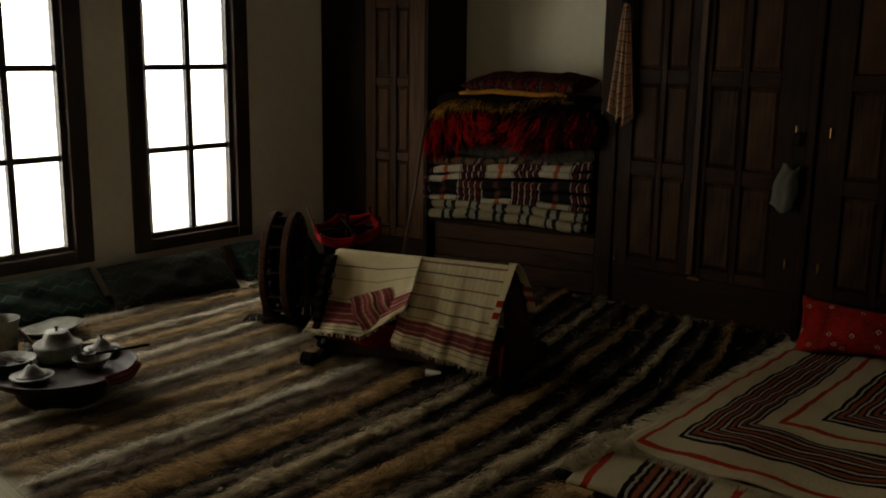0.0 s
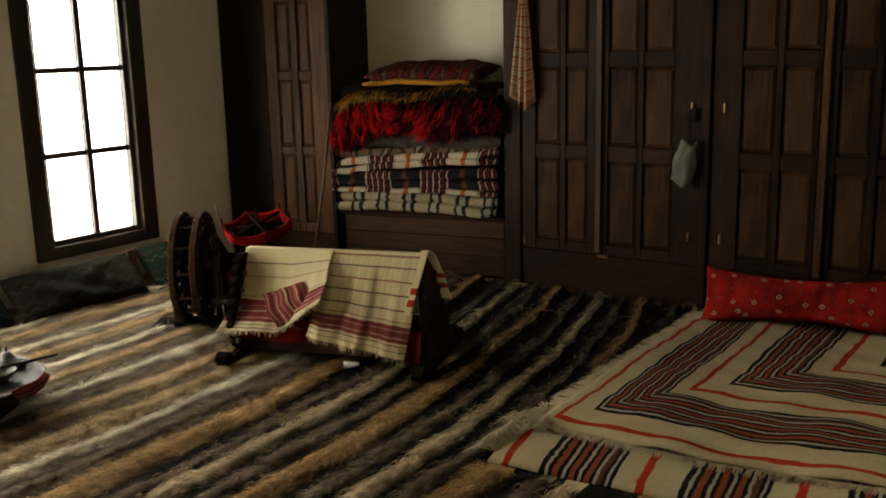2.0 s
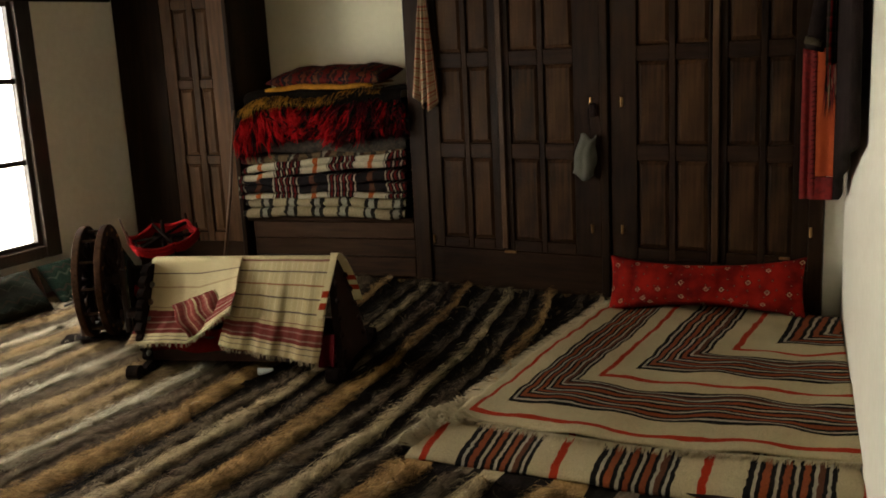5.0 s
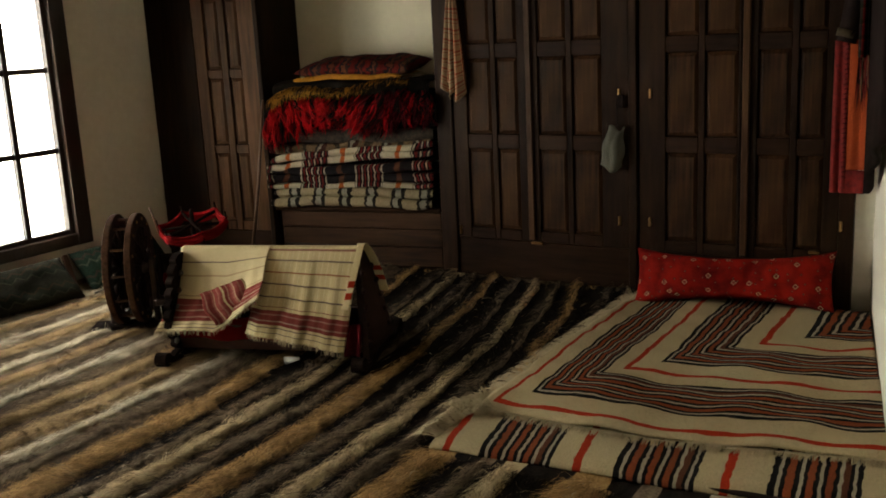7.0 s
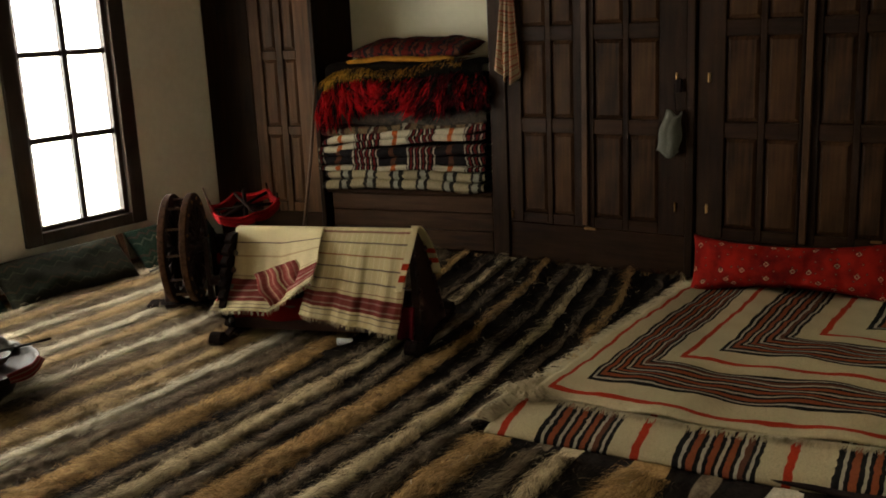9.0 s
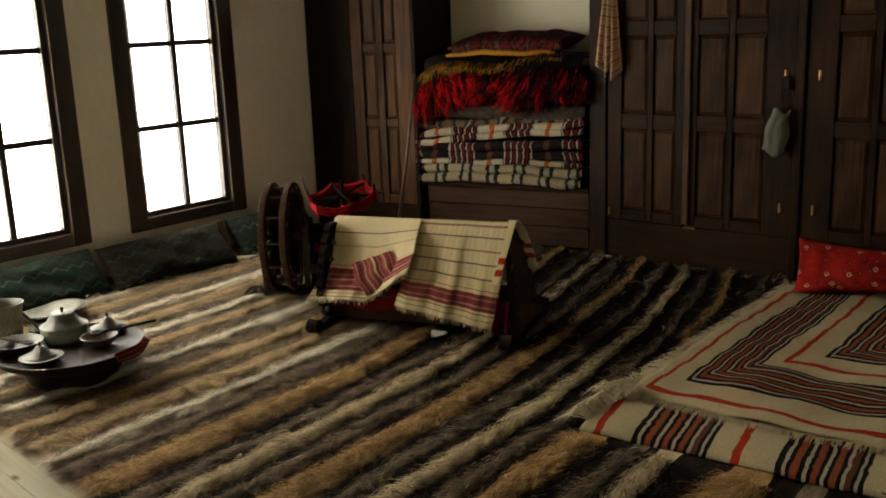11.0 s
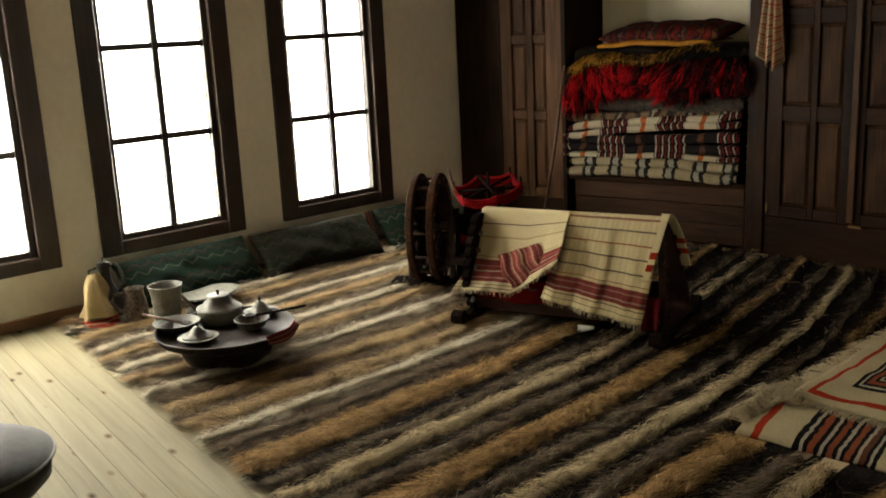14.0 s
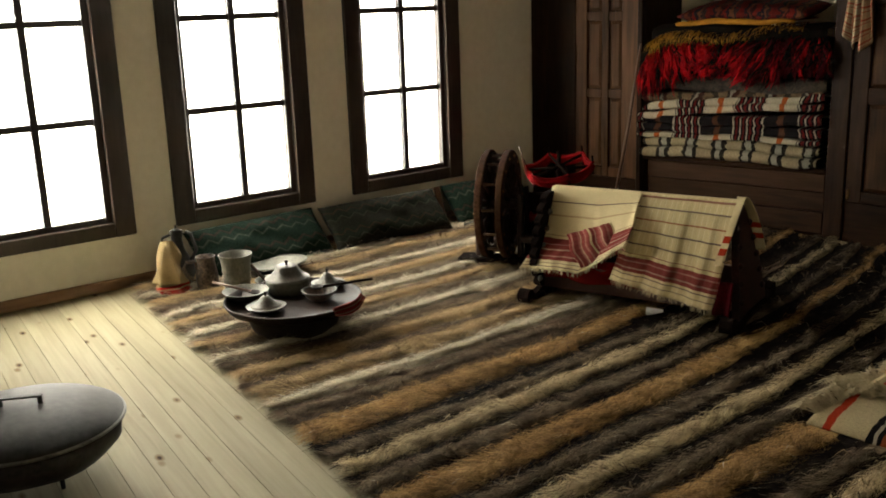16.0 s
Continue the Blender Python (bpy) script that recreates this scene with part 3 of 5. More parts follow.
REDBLACK = surface("dark_red_black_wood", (0.010, 0.004, 0.003), (0.034, 0.012, 0.008), (8, 8, 8), (60, 60, 60), 0.5, bump=0.2, spec=0.2)
MATTDARK = surface("matt_dark_wood", (0.005, 0.0035, 0.003), (0.016, 0.010, 0.008), (8, 8, 8), (60, 60, 60), 0.95, bump=0.2, spec=0.02)
BLACKWOOD = surface("blackened_wood", (0.010, 0.008, 0.007), (0.032, 0.024, 0.02), (8, 8, 8), (60, 60, 60), 0.5, bump=0.2, spec=0.2)
CLAY = surface("dark_mottled_clay", (0.022, 0.014, 0.010), (0.17, 0.125, 0.085), (34, 34, 34), (90, 90, 90), 0.4, spread=0.2)
PEWTER = surface("dull_pewter", (0.10, 0.10, 0.078), (0.21, 0.207, 0.165), (12, 12, 12), (90, 90, 90), 0.5, 0.4, bump=0.2)
PALETIN = surface("greenish_pale_tin", (0.13, 0.135, 0.105), (0.29, 0.295, 0.235), (16, 16, 10), (90, 90, 90), 0.5, 0.25, bump=0.2, spread=0.3)
EWERMETAL = surface("dark_copper_ewer", (0.018, 0.019, 0.019), (0.058, 0.056, 0.050), (12, 12, 12), (90, 90, 90), 0.5, 0.35, spec=0.3)
YELLOWCLOTH = surface("straw_yellow_cloth", (0.28, 0.20, 0.085), (0.43, 0.33, 0.16), (14, 14, 14), (250, 250, 250), 0.95)
GREENS = stripes("green_zigzag_weave", ((0.0, (0.020, 0.040, 0.028)), (0.40, (0.032, 0.052, 0.036)), (0.46, (0.080, 0.100, 0.072)), (0.53, (0.022, 0.042, 0.030)), (0.78, (0.055, 0.042, 0.032)), (0.9, (0.020, 0.040, 0.028))), "y", 2.2, wobble=0.10, wob_scale=(14, 14, 14), weave=150, tone=0.65, bump=0.5, zig=(18, 0.10))
BROWNGREEN = stripes("brown_green_zigzag_weave", ((0.0, (0.030, 0.030, 0.022)), (0.42, (0.035, 0.034, 0.024)), (0.47, (0.060, 0.066, 0.046)), (0.52, (0.022, 0.028, 0.019)), (0.80, (0.05, 0.035, 0.022)), (0.9, (0.024, 0.030, 0.020))), "y", 2.2, wobble=0.10, wob_scale=(14, 14, 14), weave=150, tone=0.65, bump=0.5, zig=(18, 0.10))
PAPER = surface("paper_tag", (0.5, 0.5, 0.47), (0.62, 0.62, 0.58), (9, 9, 9), (90, 90, 90), 0.8)


def strands(rows, mat_count=1):
    """Tapered hair-like strands as one mesh: rows of (root, middle, tip, width, material)."""
    V, F, M = [], [], []
    for root, mid, tip, w, mi in rows:
        root, mid, tip = Vector(root), Vector(mid), Vector(tip)
        side = (tip - root).cross(Vector((random.uniform(-0.4, 0.4), -0.5, 1))).normalized() * w / 2
        k = len(V)
        V += [root - side, root + side, mid + side * 0.8, mid - side * 0.8, tip]
        F += [(k, k + 1, k + 2, k + 3), (k + 3, k + 2, k + 4)]
        M += [mi, mi]
    me = bpy.data.meshes.new("strands")
    me.from_pydata([tuple(v) for v in V], [], F)
    me.polygons.foreach_set("material_index", M)
    return me


def strand_part(name, rows, mats, parent, label=""):
    me = strands(rows)
    for mm in mats:
        me.materials.append(mm)
    return tagged(part(name, me, None, parent, label), kind="stuff")


CHESTWOOD = surface("brown_chest_boards", (0.015, 0.0062, 0.0028), (0.066, 0.029, 0.012), (1.2, 3, 4), (4, 45, 45), 0.5, bump=0.25, spread=0.4, rand=0.15, spec=0.2)


# ---- bedding niche: chest and stacked blankets ----
chest = skewed(thing("chest", "dark stained wooden chest carrying the folded blankets", "chest"))
for k, (za, zb) in enumerate(((0.03, 0.155), (0.158, 0.275), (0.278, 0.385))):
    part("front_board", box(-4.252, -3.107, DY + 0.012 * (k % 2), DY + 0.032, za, zb, 0.004), CHESTWOOD, chest)
part("lid", box(-4.287, -3.103, DY - 0.018, DY + 0.46, 0.388, 0.418, 0.006), WALNUT_H, chest)
part("body", box(-4.270, -3.107, DY + 0.034, DY + 0.45, 0.0, 0.386), WALNUT, chest)


def folded(x0, x1, z0, z1, y0, y1, seed, nx=60, sag=0.010, uvrep=1.0, tilt=0.0):
    """A folded blanket: rounded front fold, uneven along x, flat behind."""
    rnd = random.Random(seed)
    ph = [rnd.uniform(0, 6.3) for _ in range(8)]
    h = (z1 - z0) / 2

    def fn(u, v):
        x = x0 + (x1 - x0) * u
        end = min(u, 1 - u)
        tuck = 1 - 0.35 * math.exp(-end * 40)
        a = math.pi * (v - 0.5)
        if v < 0.25:
            y, z = y1 + (y0 + h - y1) * v / 0.25, -h
        elif v > 0.75:
            y, z = y0 + h + (y1 - y0 - h) * (v - 0.75) / 0.25, h
        else:
            a = (v - 0.25) / 0.5 * math.pi
            y, z = y0 + h - h * 0.8 * math.sin(a) * tuck, -h * math.cos(a)
        wav = sag * (math.sin(5.3 * x + ph[0]) + 0.6 * math.sin(13.1 * x + ph[1]) + 0.3 * math.sin(31 * x + ph[2]))
        y += 0.8 * sag * (math.sin(7.1 * x + ph[3]) + 0.5 * math.sin(19 * x + ph[4] + 3 * v))
        return (x, y, (z0 + z1) / 2 + z * tuck + wav * (0.5 + 0.5 * v) + tilt * (u - 0.35))
    return grid_sheet(nx, 24, fn, uv=lambda u, v: (u * uvrep - 0.044, (v - 0.25) / 0.5 if 0.25 <= v <= 0.75 else 0.02))


SY = DY - 0.055
layers = [
    ("folded_blanket", "cream plaid wool blanket folded at the stack's bottom", PLAID, -4.296, -3.152, 0.420, 0.486, 0.0),
    ("folded_blanket", "cream plaid wool blanket folded on its pair", PLAID, -4.287, -3.144, 0.484, 0.550, 0.012),
    ("folded_blanket", "thin white woven blanket edge with red bars, folded", BARS_W, -4.318, -3.135, 0.548, 0.582, 0.0),
    ("folded_blanket", "black, white and red barred woven blanket, folded", BARS, -4.321, -3.135, 0.580, 0.640, 0.006),
    ("folded_blanket", "black, white and red barred woven blanket, folded", BARS, -4.318, -3.132, 0.638, 0.700, -0.004),
    ("folded_blanket", "white woven blanket with red bars, folded and sagging", BARS_W, -4.300, -3.128, 0.697, 0.744, 0.0),
    ("folded_blanket", "white woven blanket with red bars, folded and sagging", BARS_W, -4.285, -3.122, 0.741, 0.792, 0.008),
    ("folded_blanket", "tan-brown wool blanket with faded dark bars, folded", BROWN_BARS, -4.292, -3.144, 0.788, 0.842, 0.016),
    ("folded_blanket", "grey and black wool blanket under the red shag", MIXED_WOOL, -4.300, -3.126, 0.838, 0.93, 0.012),
]
for k, (nm, lab, mt, xa, xb, za, zb, dy) in enumerate(layers):
    tagged(skewed(part(nm, folded(xa, xb, za, zb, SY + dy, DY + 0.42, 11 + k, tilt=0.10 if 5 <= k <= 6 else 0.05 if k == 7 else 0.025 if k == 4 else 0.0), mt, smooth=True)), lab, "blanket", "stacked blankets")
shag = skewed(thing("shaggy_blanket", "shaggy red and black wool blanket with long strands", "blanket", group="stacked blankets"))
part("body", folded(-4.321, -3.117, 0.915, 1.125, SY, DY + 0.42, 31, sag=0.014), BLACK_WOOL, shag, smooth=True)
rs = random.Random(5)
bm = bmesh.new()
for k in range(430):
    f = rs.random()
    x0_ = -4.262 + 1.150 * f
    crown = 1.112 + 0.060 * f - 0.10 * math.exp(-f * 11) - 0.05 * math.exp(-(1 - f) * 9) + 0.016 * math.sin(8 * f + 0.6)
    zt = crown - 0.12 * rs.random() ** 1.2
    ln = rs.uniform(0.07, 0.17) * (0.8 + 0.3 * math.sin(9 * f + 1)) * (1.25 if rs.random() < 0.12 else 1.0)
    amp, ph, fq = rs.uniform(0.004, 0.018), rs.uniform(0, 6.3), rs.uniform(0.4, 1.3)
    lean = -0.030 + 0.05 * math.sin(7 * f) + rs.uniform(-0.03, 0.03)
    out = rs.uniform(0.012, 0.045)
    # Locks past 0.62 are mostly darker: the niche's shade put into their colour.
    mi = 2 if rs.random() < 0.10 + 0.25 * f else 1 if rs.random() < (0.15 if f < 0.62 else 0.80) else 0
    for m_ in range(5):
        ox, oy, oz = rs.uniform(-0.016, 0.016), rs.uniform(-0.010, 0.010), rs.uniform(-0.025, 0.025)
        pts = []
        for q in range(7):
            w_ = q / 6
            pts.append((x0_ + ox * (0.4 + w_) + lean * w_ + amp * math.sin(math.pi * fq * w_ * 2 + ph), SY + 0.014 + oy - out * math.sin(math.pi * min(1, w_ * 1.3) * 0.62), zt + oz - ln * w_))
        r_ = rs.uniform(0.0022, 0.0052)
        add_tube(bm, pts, [r_ * c for c in (0.7, 1, 1.1, 1.0, 0.9, 0.6, 0.15)], 4, mi)
locks = part("shag", bm, RED_WOOL, shag, "long crimson wool locks", smooth=True)
locks.data.materials.append(SHADED_CRIMSON)
locks.data.materials.append(BLACK_WOOL)
tagged(locks, kind="stuff")
gold = skewed(thing("shaggy_blanket", "shaggy black and gold wool blanket near the stack's top", "blanket", group="stacked blankets"))
part("body", folded(-4.252, -3.152, 1.10, 1.235, SY + 0.03, DY + 0.42, 37, sag=0.012), BLACK_WOOL, gold, smooth=True)
rows = []
for k in range(760):
    f = rs.random() ** 1.5
    x = -4.215 + 0.98 * f
    z = 1.176 + 0.060 * f - 0.026 * rs.random() + 0.018 * math.sin(9 * f) - 0.03 * math.exp(-f * 12)
    ln = rs.uniform(0.025, 0.080) * (1.15 - 0.75 * f)
    sw = rs.uniform(-0.055, 0.015)
    rows.append(((x, SY + 0.012, z + 0.012), (x + sw * 0.5, SY - 0.022, z - ln * 0.35), (x + sw, SY - 0.018, z - ln), rs.uniform(0.003, 0.007), 0 if rs.random() < 0.66 - 0.42 * f else 1))
strand_part("shag", rows, [GOLD_WOOL, BLACK_WOOL], gold, "gold wool strands")
tagged(skewed(part("folded_cloth", folded(-4.085, -3.330, 1.237, 1.268, SY + 0.045, DY + 0.4, 41, sag=0.010), GOLD_WOOL, smooth=True)), "thin ochre cloth edge under the kilim cushion", "cloth")


def cushion(w, d, h, nu=48, nv=24, seed=0, pow_=0.5, ear=0.06, dent=0.0):
    """A stuffed cushion, w by d, h thick, with pinched corners; lies flat, centred."""
    rnd = random.Random(seed)
    ph = [rnd.uniform(0, 6.28) for _ in range(6)]

    def fn(side):
        def f(u, v):
            a, b = 2 * u - 1, 2 * v - 1
            e = max(0.0, (1 - a ** 4)) * max(0.0, (1 - b ** 4))
            x = a * w / 2 * (1 - 0.04 * (1 - b * b) * abs(a) ** 6)
            y = b * d / 2 * (1 - ear * (1 - a * a) * abs(b) ** 2)
            z = side * h / 2 * e ** pow_ * (1 + 0.10 * math.sin(5 * a + ph[0]) * math.sin(4 * b + ph[1]))
            crease = dent * sum(math.exp(-((a - c0 - 0.12 * b * math.sin(ph[k])) / 0.045) ** 2) for k, c0 in enumerate((-0.72, -0.31, 0.18, 0.47, 0.80))) * (0.35 + 0.65 * abs(b)) * e
            return (x, y, z + 0.006 * math.sin(9 * a + ph[2]) * math.sin(7 * b + ph[3]) * e - side * crease)
        return f
    bm = grid_sheet(nu, nv, fn(1))
    low = grid_sheet(nu, nv, fn(-1))
    me = bpy.data.meshes.new("low")
    low.to_mesh(me)
    low.free()
    bm.from_mesh(me)
    bpy.data.meshes.remove(me)
    bmesh.ops.remove_doubles(bm, verts=bm.verts[:], dist=0.0005)
    return bm


ob = part("kilim_cushion", cushion(0.80, 0.44, 0.125, seed=3, dent=0.010), KILIM, smooth=True, at=pose(-3.665, DY + 0.20, 1.315, 6, 0, 0))
tagged(skewed(ob), "dark red patterned kilim cushion crowning the blanket stack", "cushion")

# towel on a peg, grey pouch on a knob
towel = thing("towel", "long cream towel with red bands hanging on the cupboard post", "towel")


def towel_sheet(x0, wtop, wbot, ztop, zbot, y, ph, xtop=-2.94):
    def fn(u, v):
        w = wtop + (wbot - wtop) * v ** 0.9
        x = xtop + (x0 - xtop) * v ** 0.7 + (u - 0.5) * w + 0.02 * v * math.sin(2 + ph)
        return (x, y - 0.012 - 0.026 * math.sin(u * 11 + ph) * (0.3 + v), ztop + (zbot - ztop) * v + 0.20 * abs(u - 0.5) * v ** 3 + 0.02 * v * math.sin(3 * u + ph))
    return grid_sheet(24, 36, fn, 0.004)


part("front_fall", towel_sheet(-2.985, 0.022, 0.105, 1.80, 1.085, DY - 0.03, 0.4), TOWEL, towel, smooth=True)
part("back_fall", towel_sheet(-2.905, 0.022, 0.125, 1.80, 1.10, DY - 0.016, 2.2), TOWEL, towel, smooth=True)
part("peg", tube(((-2.94, DY, 1.80), (-2.94, DY - 0.06, 1.815)), 0.012), WALNUT, towel)
pouch = thing("pouch", "small grey linen pouch hanging from the cupboard knob", "pouch")
part("bag", grid_sheet(12, 14, lambda u, v: (-1.902 + (u - 0.5) * (0.072 + 0.050 * v) - 0.035 * v + 0.006 * math.sin(9 * v + 3 * u), DY - 0.035 - (0.030 + 0.008 * math.sin(11 * u)) * math.sin(u * math.pi) * math.sin(0.3 + v * 2.6), 0.940 - 0.225 * v + 0.018 * math.sin(6 * u + 1)), 0.02), POUCHCLOTH, pouch, smooth=True)
part("cord", tube(((-1.912, DY - 0.03, 1.10), (-1.908, DY - 0.03, 1.02), (-1.902, DY - 0.03, 0.945)), 0.004, 6), DARKCLOTH, pouch)
part("tassel", box(-1.905, -1.868, DY - 0.034, DY - 0.012, 1.05, 1.125, 0.006), DARKCLOTH, pouch, "dark red knotted tie")

# garments hanging beside the cupboard
apron = thing("apron", "orange and crimson woollen apron hanging by the cupboard", "apron")


def hang(x0, x1, z0, z1, y, lean=0.0, fold=0.010, nu=16, nv=22, thick=0.006, k=9.0):
    return grid_sheet(nu, nv, lambda u, v: (x0 + (x1 - x0) * u + lean * v, y - fold * math.sin(u * k) * (0.4 + v), z1 - (z1 - z0) * v), thick)


AY = 5.04
part("panel", hang(-0.696, -0.588, 0.755, 1.380, AY, 0.0, 0.003), APRON, apron, "orange-red woollen field", smooth=True)
part("side_border", hang(-0.762, -0.698, 0.64, 1.380, AY, 0.0, 0.006), APRON_RED, apron, "crimson side border", smooth=True)
part("hem", hang(-0.714, -0.605, 0.638, 0.753, AY, -0.002, 0.003), APRON_RED, apron, "crimson patterned hem", smooth=True)
rows = [((-0.714, AY - 0.012, z), (-0.704, AY - 0.014, z + 0.004), (-0.690, AY - 0.013, z), 0.008, 0) for z in np.linspace(0.72, 1.36, 28)]
strand_part("stitching", rows, [BLACK_WOOL], apron)
OLIVE = surface("olive_braid", (0.030, 0.022, 0.010), (0.085, 0.060, 0.026), (30, 30, 30), (250, 250, 250), 0.95)
jacket = thing("jacket", "dark red wool jacket sleeve hanging above the apron", "jacket")
part("sleeve", tube(((-0.655, AY, 1.80), (-0.665, AY, 1.62), (-0.695, AY - 0.005, 1.45), (-0.715, AY - 0.01, 1.37)), [0.06, 0.055, 0.05, 0.045], 14), DARKCLOTH, jacket, smooth=True)
part("cuff", tube(((-0.706, AY - 0.008, 1.425), (-0.716, AY - 0.012, 1.392)), [0.050, 0.048], 14), OLIVE, jacket, "olive braid cuff", smooth=True)
scarf = thing("scarf", "dark fringed scarf with red and pale stripes, hanging", "scarf")
part("fall", hang(-0.645, -0.535, 1.30, 1.80, AY - 0.07, 0.0, 0.02, k=13), SCARF, scarf, smooth=True)
rows = []
for k in range(70):
    x = rs.uniform(-0.645, -0.535)
    ln = rs.uniform(0.18, 0.3)
    rows.append(((x, AY - 0.075, 1.31), (x + rs.uniform(-0.01, 0.01), AY - 0.085, 1.31 - ln * 0.5), (x + rs.uniform(-0.02, 0.02), AY - 0.08, 1.31 - ln), 0.009, rs.choice((0, 0, 1, 1, 2))))
strand_part("fringe", rows, [DARKCLOTH, APRON_RED, FRINGE], scarf)
coat = thing("coat", "black woollen coat hanging against the plaster wall", "coat")
part("fall", grid_sheet(14, 20, lambda u, v: (-0.572 + 0.225 * u + 0.012 * math.sin(14 * u) * v, 4.98 - 1.35 * u, 1.85 - (1.20 - 0.42 * u - 0.03 * math.sin(3 * u)) * v), 0.03), DARKCLOTH, coat, smooth=True)

# ---- bed mat ----
bed = thing("blanket", "ivory woven blanket with mitred rust and black stripes", "blanket", group="bed blankets")


def wr(x, y):
    return 0.006 * math.sin(9 * x + 4 * y) + 0.004 * math.sin(23 * x - 9 * y + 1) + 0.0035 * math.sin(31 * y + 7 * x)


def mat_edge(y):
    return -0.567 + (5.17 - y) * 0.1679 - 0.012


def mat_front(x):
    return 3.115 + 0.24 * max(0.0, x + 1.0) ** 1.3 + 0.008 * math.sin(6 * x)


def mat_top(u, v):
    y = 3.115 + v * 1.855
    x0 = -1.735 + 0.012 * math.sin(3 * y)
    x = x0 + (mat_edge(y) - x0) * u
    y += (mat_front(x) - 3.115) * (1 - v)
    z = 0.058 + wr(x, y) + 0.010 * math.exp(-((x + 1.1) ** 2 + (y - 3.75) ** 2) * 3)
    return (x, y, z)


def mat_weave(u, v):
    """Counts the mitred stripes inward from the two outer edges; the repeats are not quite even."""
    x, y, _ = mat_top(u, v)
    a, b = x + 1.735, y - mat_front(x)
    return (2.857 * (a - 0.045) - 0.742 * (a - 0.045) * (a - 0.395), 1.818 * (b - 0.08) + 0.098 * (b - 0.08) * (b - 0.63))


part("cloth", grid_sheet(90, 100, mat_top, 0.010, uv=mat_weave), MAT_TOP, bed, smooth=True)
rows = []
for k in range(620):
    x = rs.uniform(-1.75, -0.22)
    y = mat_front(x)
    ln = rs.uniform(0.03, 0.065)
    a = rs.uniform(-0.5, 0.5) - 0.25
    rows.append(((x, y + 0.01, 0.048), (x + a * ln * 0.5, y - ln * 0.6, 0.058), (x + a * ln, y - ln, 0.040), 0.006, 0))
for k in range(560):
    y = rs.uniform(3.115, 4.95)
    x = -1.735 + 0.012 * math.sin(3 * y)
    ln = rs.uniform(0.05, 0.12)
    a = rs.uniform(-0.4, 0.6)
    rows.append(((x + 0.01, y, 0.045), (x - ln * 0.6, y + a * ln * 0.5, 0.042), (x - ln, y + a * ln, 0.024), 0.006, 0))
for k in range(110):
    x, y = rs.uniform(-1.80, -1.66), rs.uniform(3.03, 3.15)
    a, ln = rs.uniform(2.4, 4.2), rs.uniform(0.06, 0.11)
    rows.append(((x, y, 0.052), (x + 0.5 * ln * math.cos(a), y + 0.5 * ln * math.sin(a), 0.075), (x + ln * math.cos(a), y + ln * math.sin(a), 0.045), 0.007, 0))
strand_part("fringe", rows, [FRINGE], bed, "ivory knotted fringe")
low = thing("blanket", "ivory blanket with straight rust and black stripes beneath", "blanket", group="bed blankets")


def mat_low(u, v):
    y = 2.775 + v * 0.75
    x = -1.745 + (mat_edge(y) + 1.745 - 0.01) * u
    front = max(0.0, 1 - v * 9)
    y += (0.05 * (x + 1.75) + 0.15 * max(0.0, x + 1.0) ** 1.3 + 0.012 * math.sin(5 * x + 1)) * (1 - v)
    return (x, y, 0.043 + 0.5 * wr(x, y) - 0.022 * front ** 2 - 0.008 * max(0.0, v - 0.55))


def low_weave(u, v):
    x, y, _ = mat_low(u, v)
    return (x + 1.682 + (0.19 - 0.10 * u) * (y - 2.80), v)


part("cloth", grid_sheet(90, 36, mat_low, 0.008, uv=low_weave), MAT_LOW, low, smooth=True)
rows = []
for k in range(200):
    y = rs.uniform(2.79, 3.25)
    x = -1.745
    a, ln = rs.uniform(-0.7, 0.9), rs.uniform(0.05, 0.12)
    rows.append(((x + 0.012, y, 0.045), (x - ln * 0.5, y + a * ln * 0.5, 0.052 + rs.uniform(0, 0.02)), (x - ln, y + a * ln, 0.028), 0.007, 0))
strand_part("fringe", rows, [FRINGE], low, "ivory knotted fringe")
pad = part("mattress", box(-1.70, -0.40, 2.86, 4.97, 0.020, 0.030, 0.004), DARKCLOTH)
tagged(pad, "thin dark wool pad under the bed blankets", "mattress")

# red cushion against the cupboard
RC, rn, rl, rb = material("red_ornament_weave", 0.95)
rb.inputs["Specular IOR Level"].default_value = 0.05
tc = rn.new("ShaderNodeTexCoord")
mpn = rn.new("ShaderNodeMapping")
mpn.inputs["Scale"].default_value = (8.8, 2.8, 1)
rl.new(tc.outputs["UV"], mpn.inputs[0])
cols_ = []
for feat_scale, ring_stops in ((1.0, ((0.0, (0.30, 0.03, 0.02)), (0.04, (0.07, 0.02, 0.02)), (0.085, (0.50, 0.36, 0.22)), (0.125, (0.09, 0.010, 0.010)), (0.17, (1, 1, 1)))), (1.9, ((0.0, (0.35, 0.2, 0.1)), (0.04, (0.10, 0.02, 0.02)), (0.13, (1, 1, 1))))):
    vo = rn.new("ShaderNodeTexVoronoi")
    vo.voronoi_dimensions, vo.feature, vo.distance = "2D", "F1", "MANHATTAN"
    vo.inputs["Scale"].default_value, vo.inputs["Randomness"].default_value = feat_scale, 0.75
    rl.new(mpn.outputs[0], vo.inputs[0])
    vr = ramp(rn, ring_stops, "CONSTANT")
    rl.new(vo.outputs["Distance"], vr.inputs[0])
    cols_.append(vr.outputs[0])
nz = rn.new("ShaderNodeTexNoise")
nz.inputs["Scale"].default_value, nz.inputs["Detail"].default_value = 9, 5
rl.new(tc.outputs["Object"], nz.inputs[0])
ground = ramp(rn, ((0.36, (0.10, 0.005, 0.005)), (0.62, (0.27, 0.012, 0.007))))
rl.new(nz.outputs[0], ground.inputs[0])
col = ground.outputs[0]
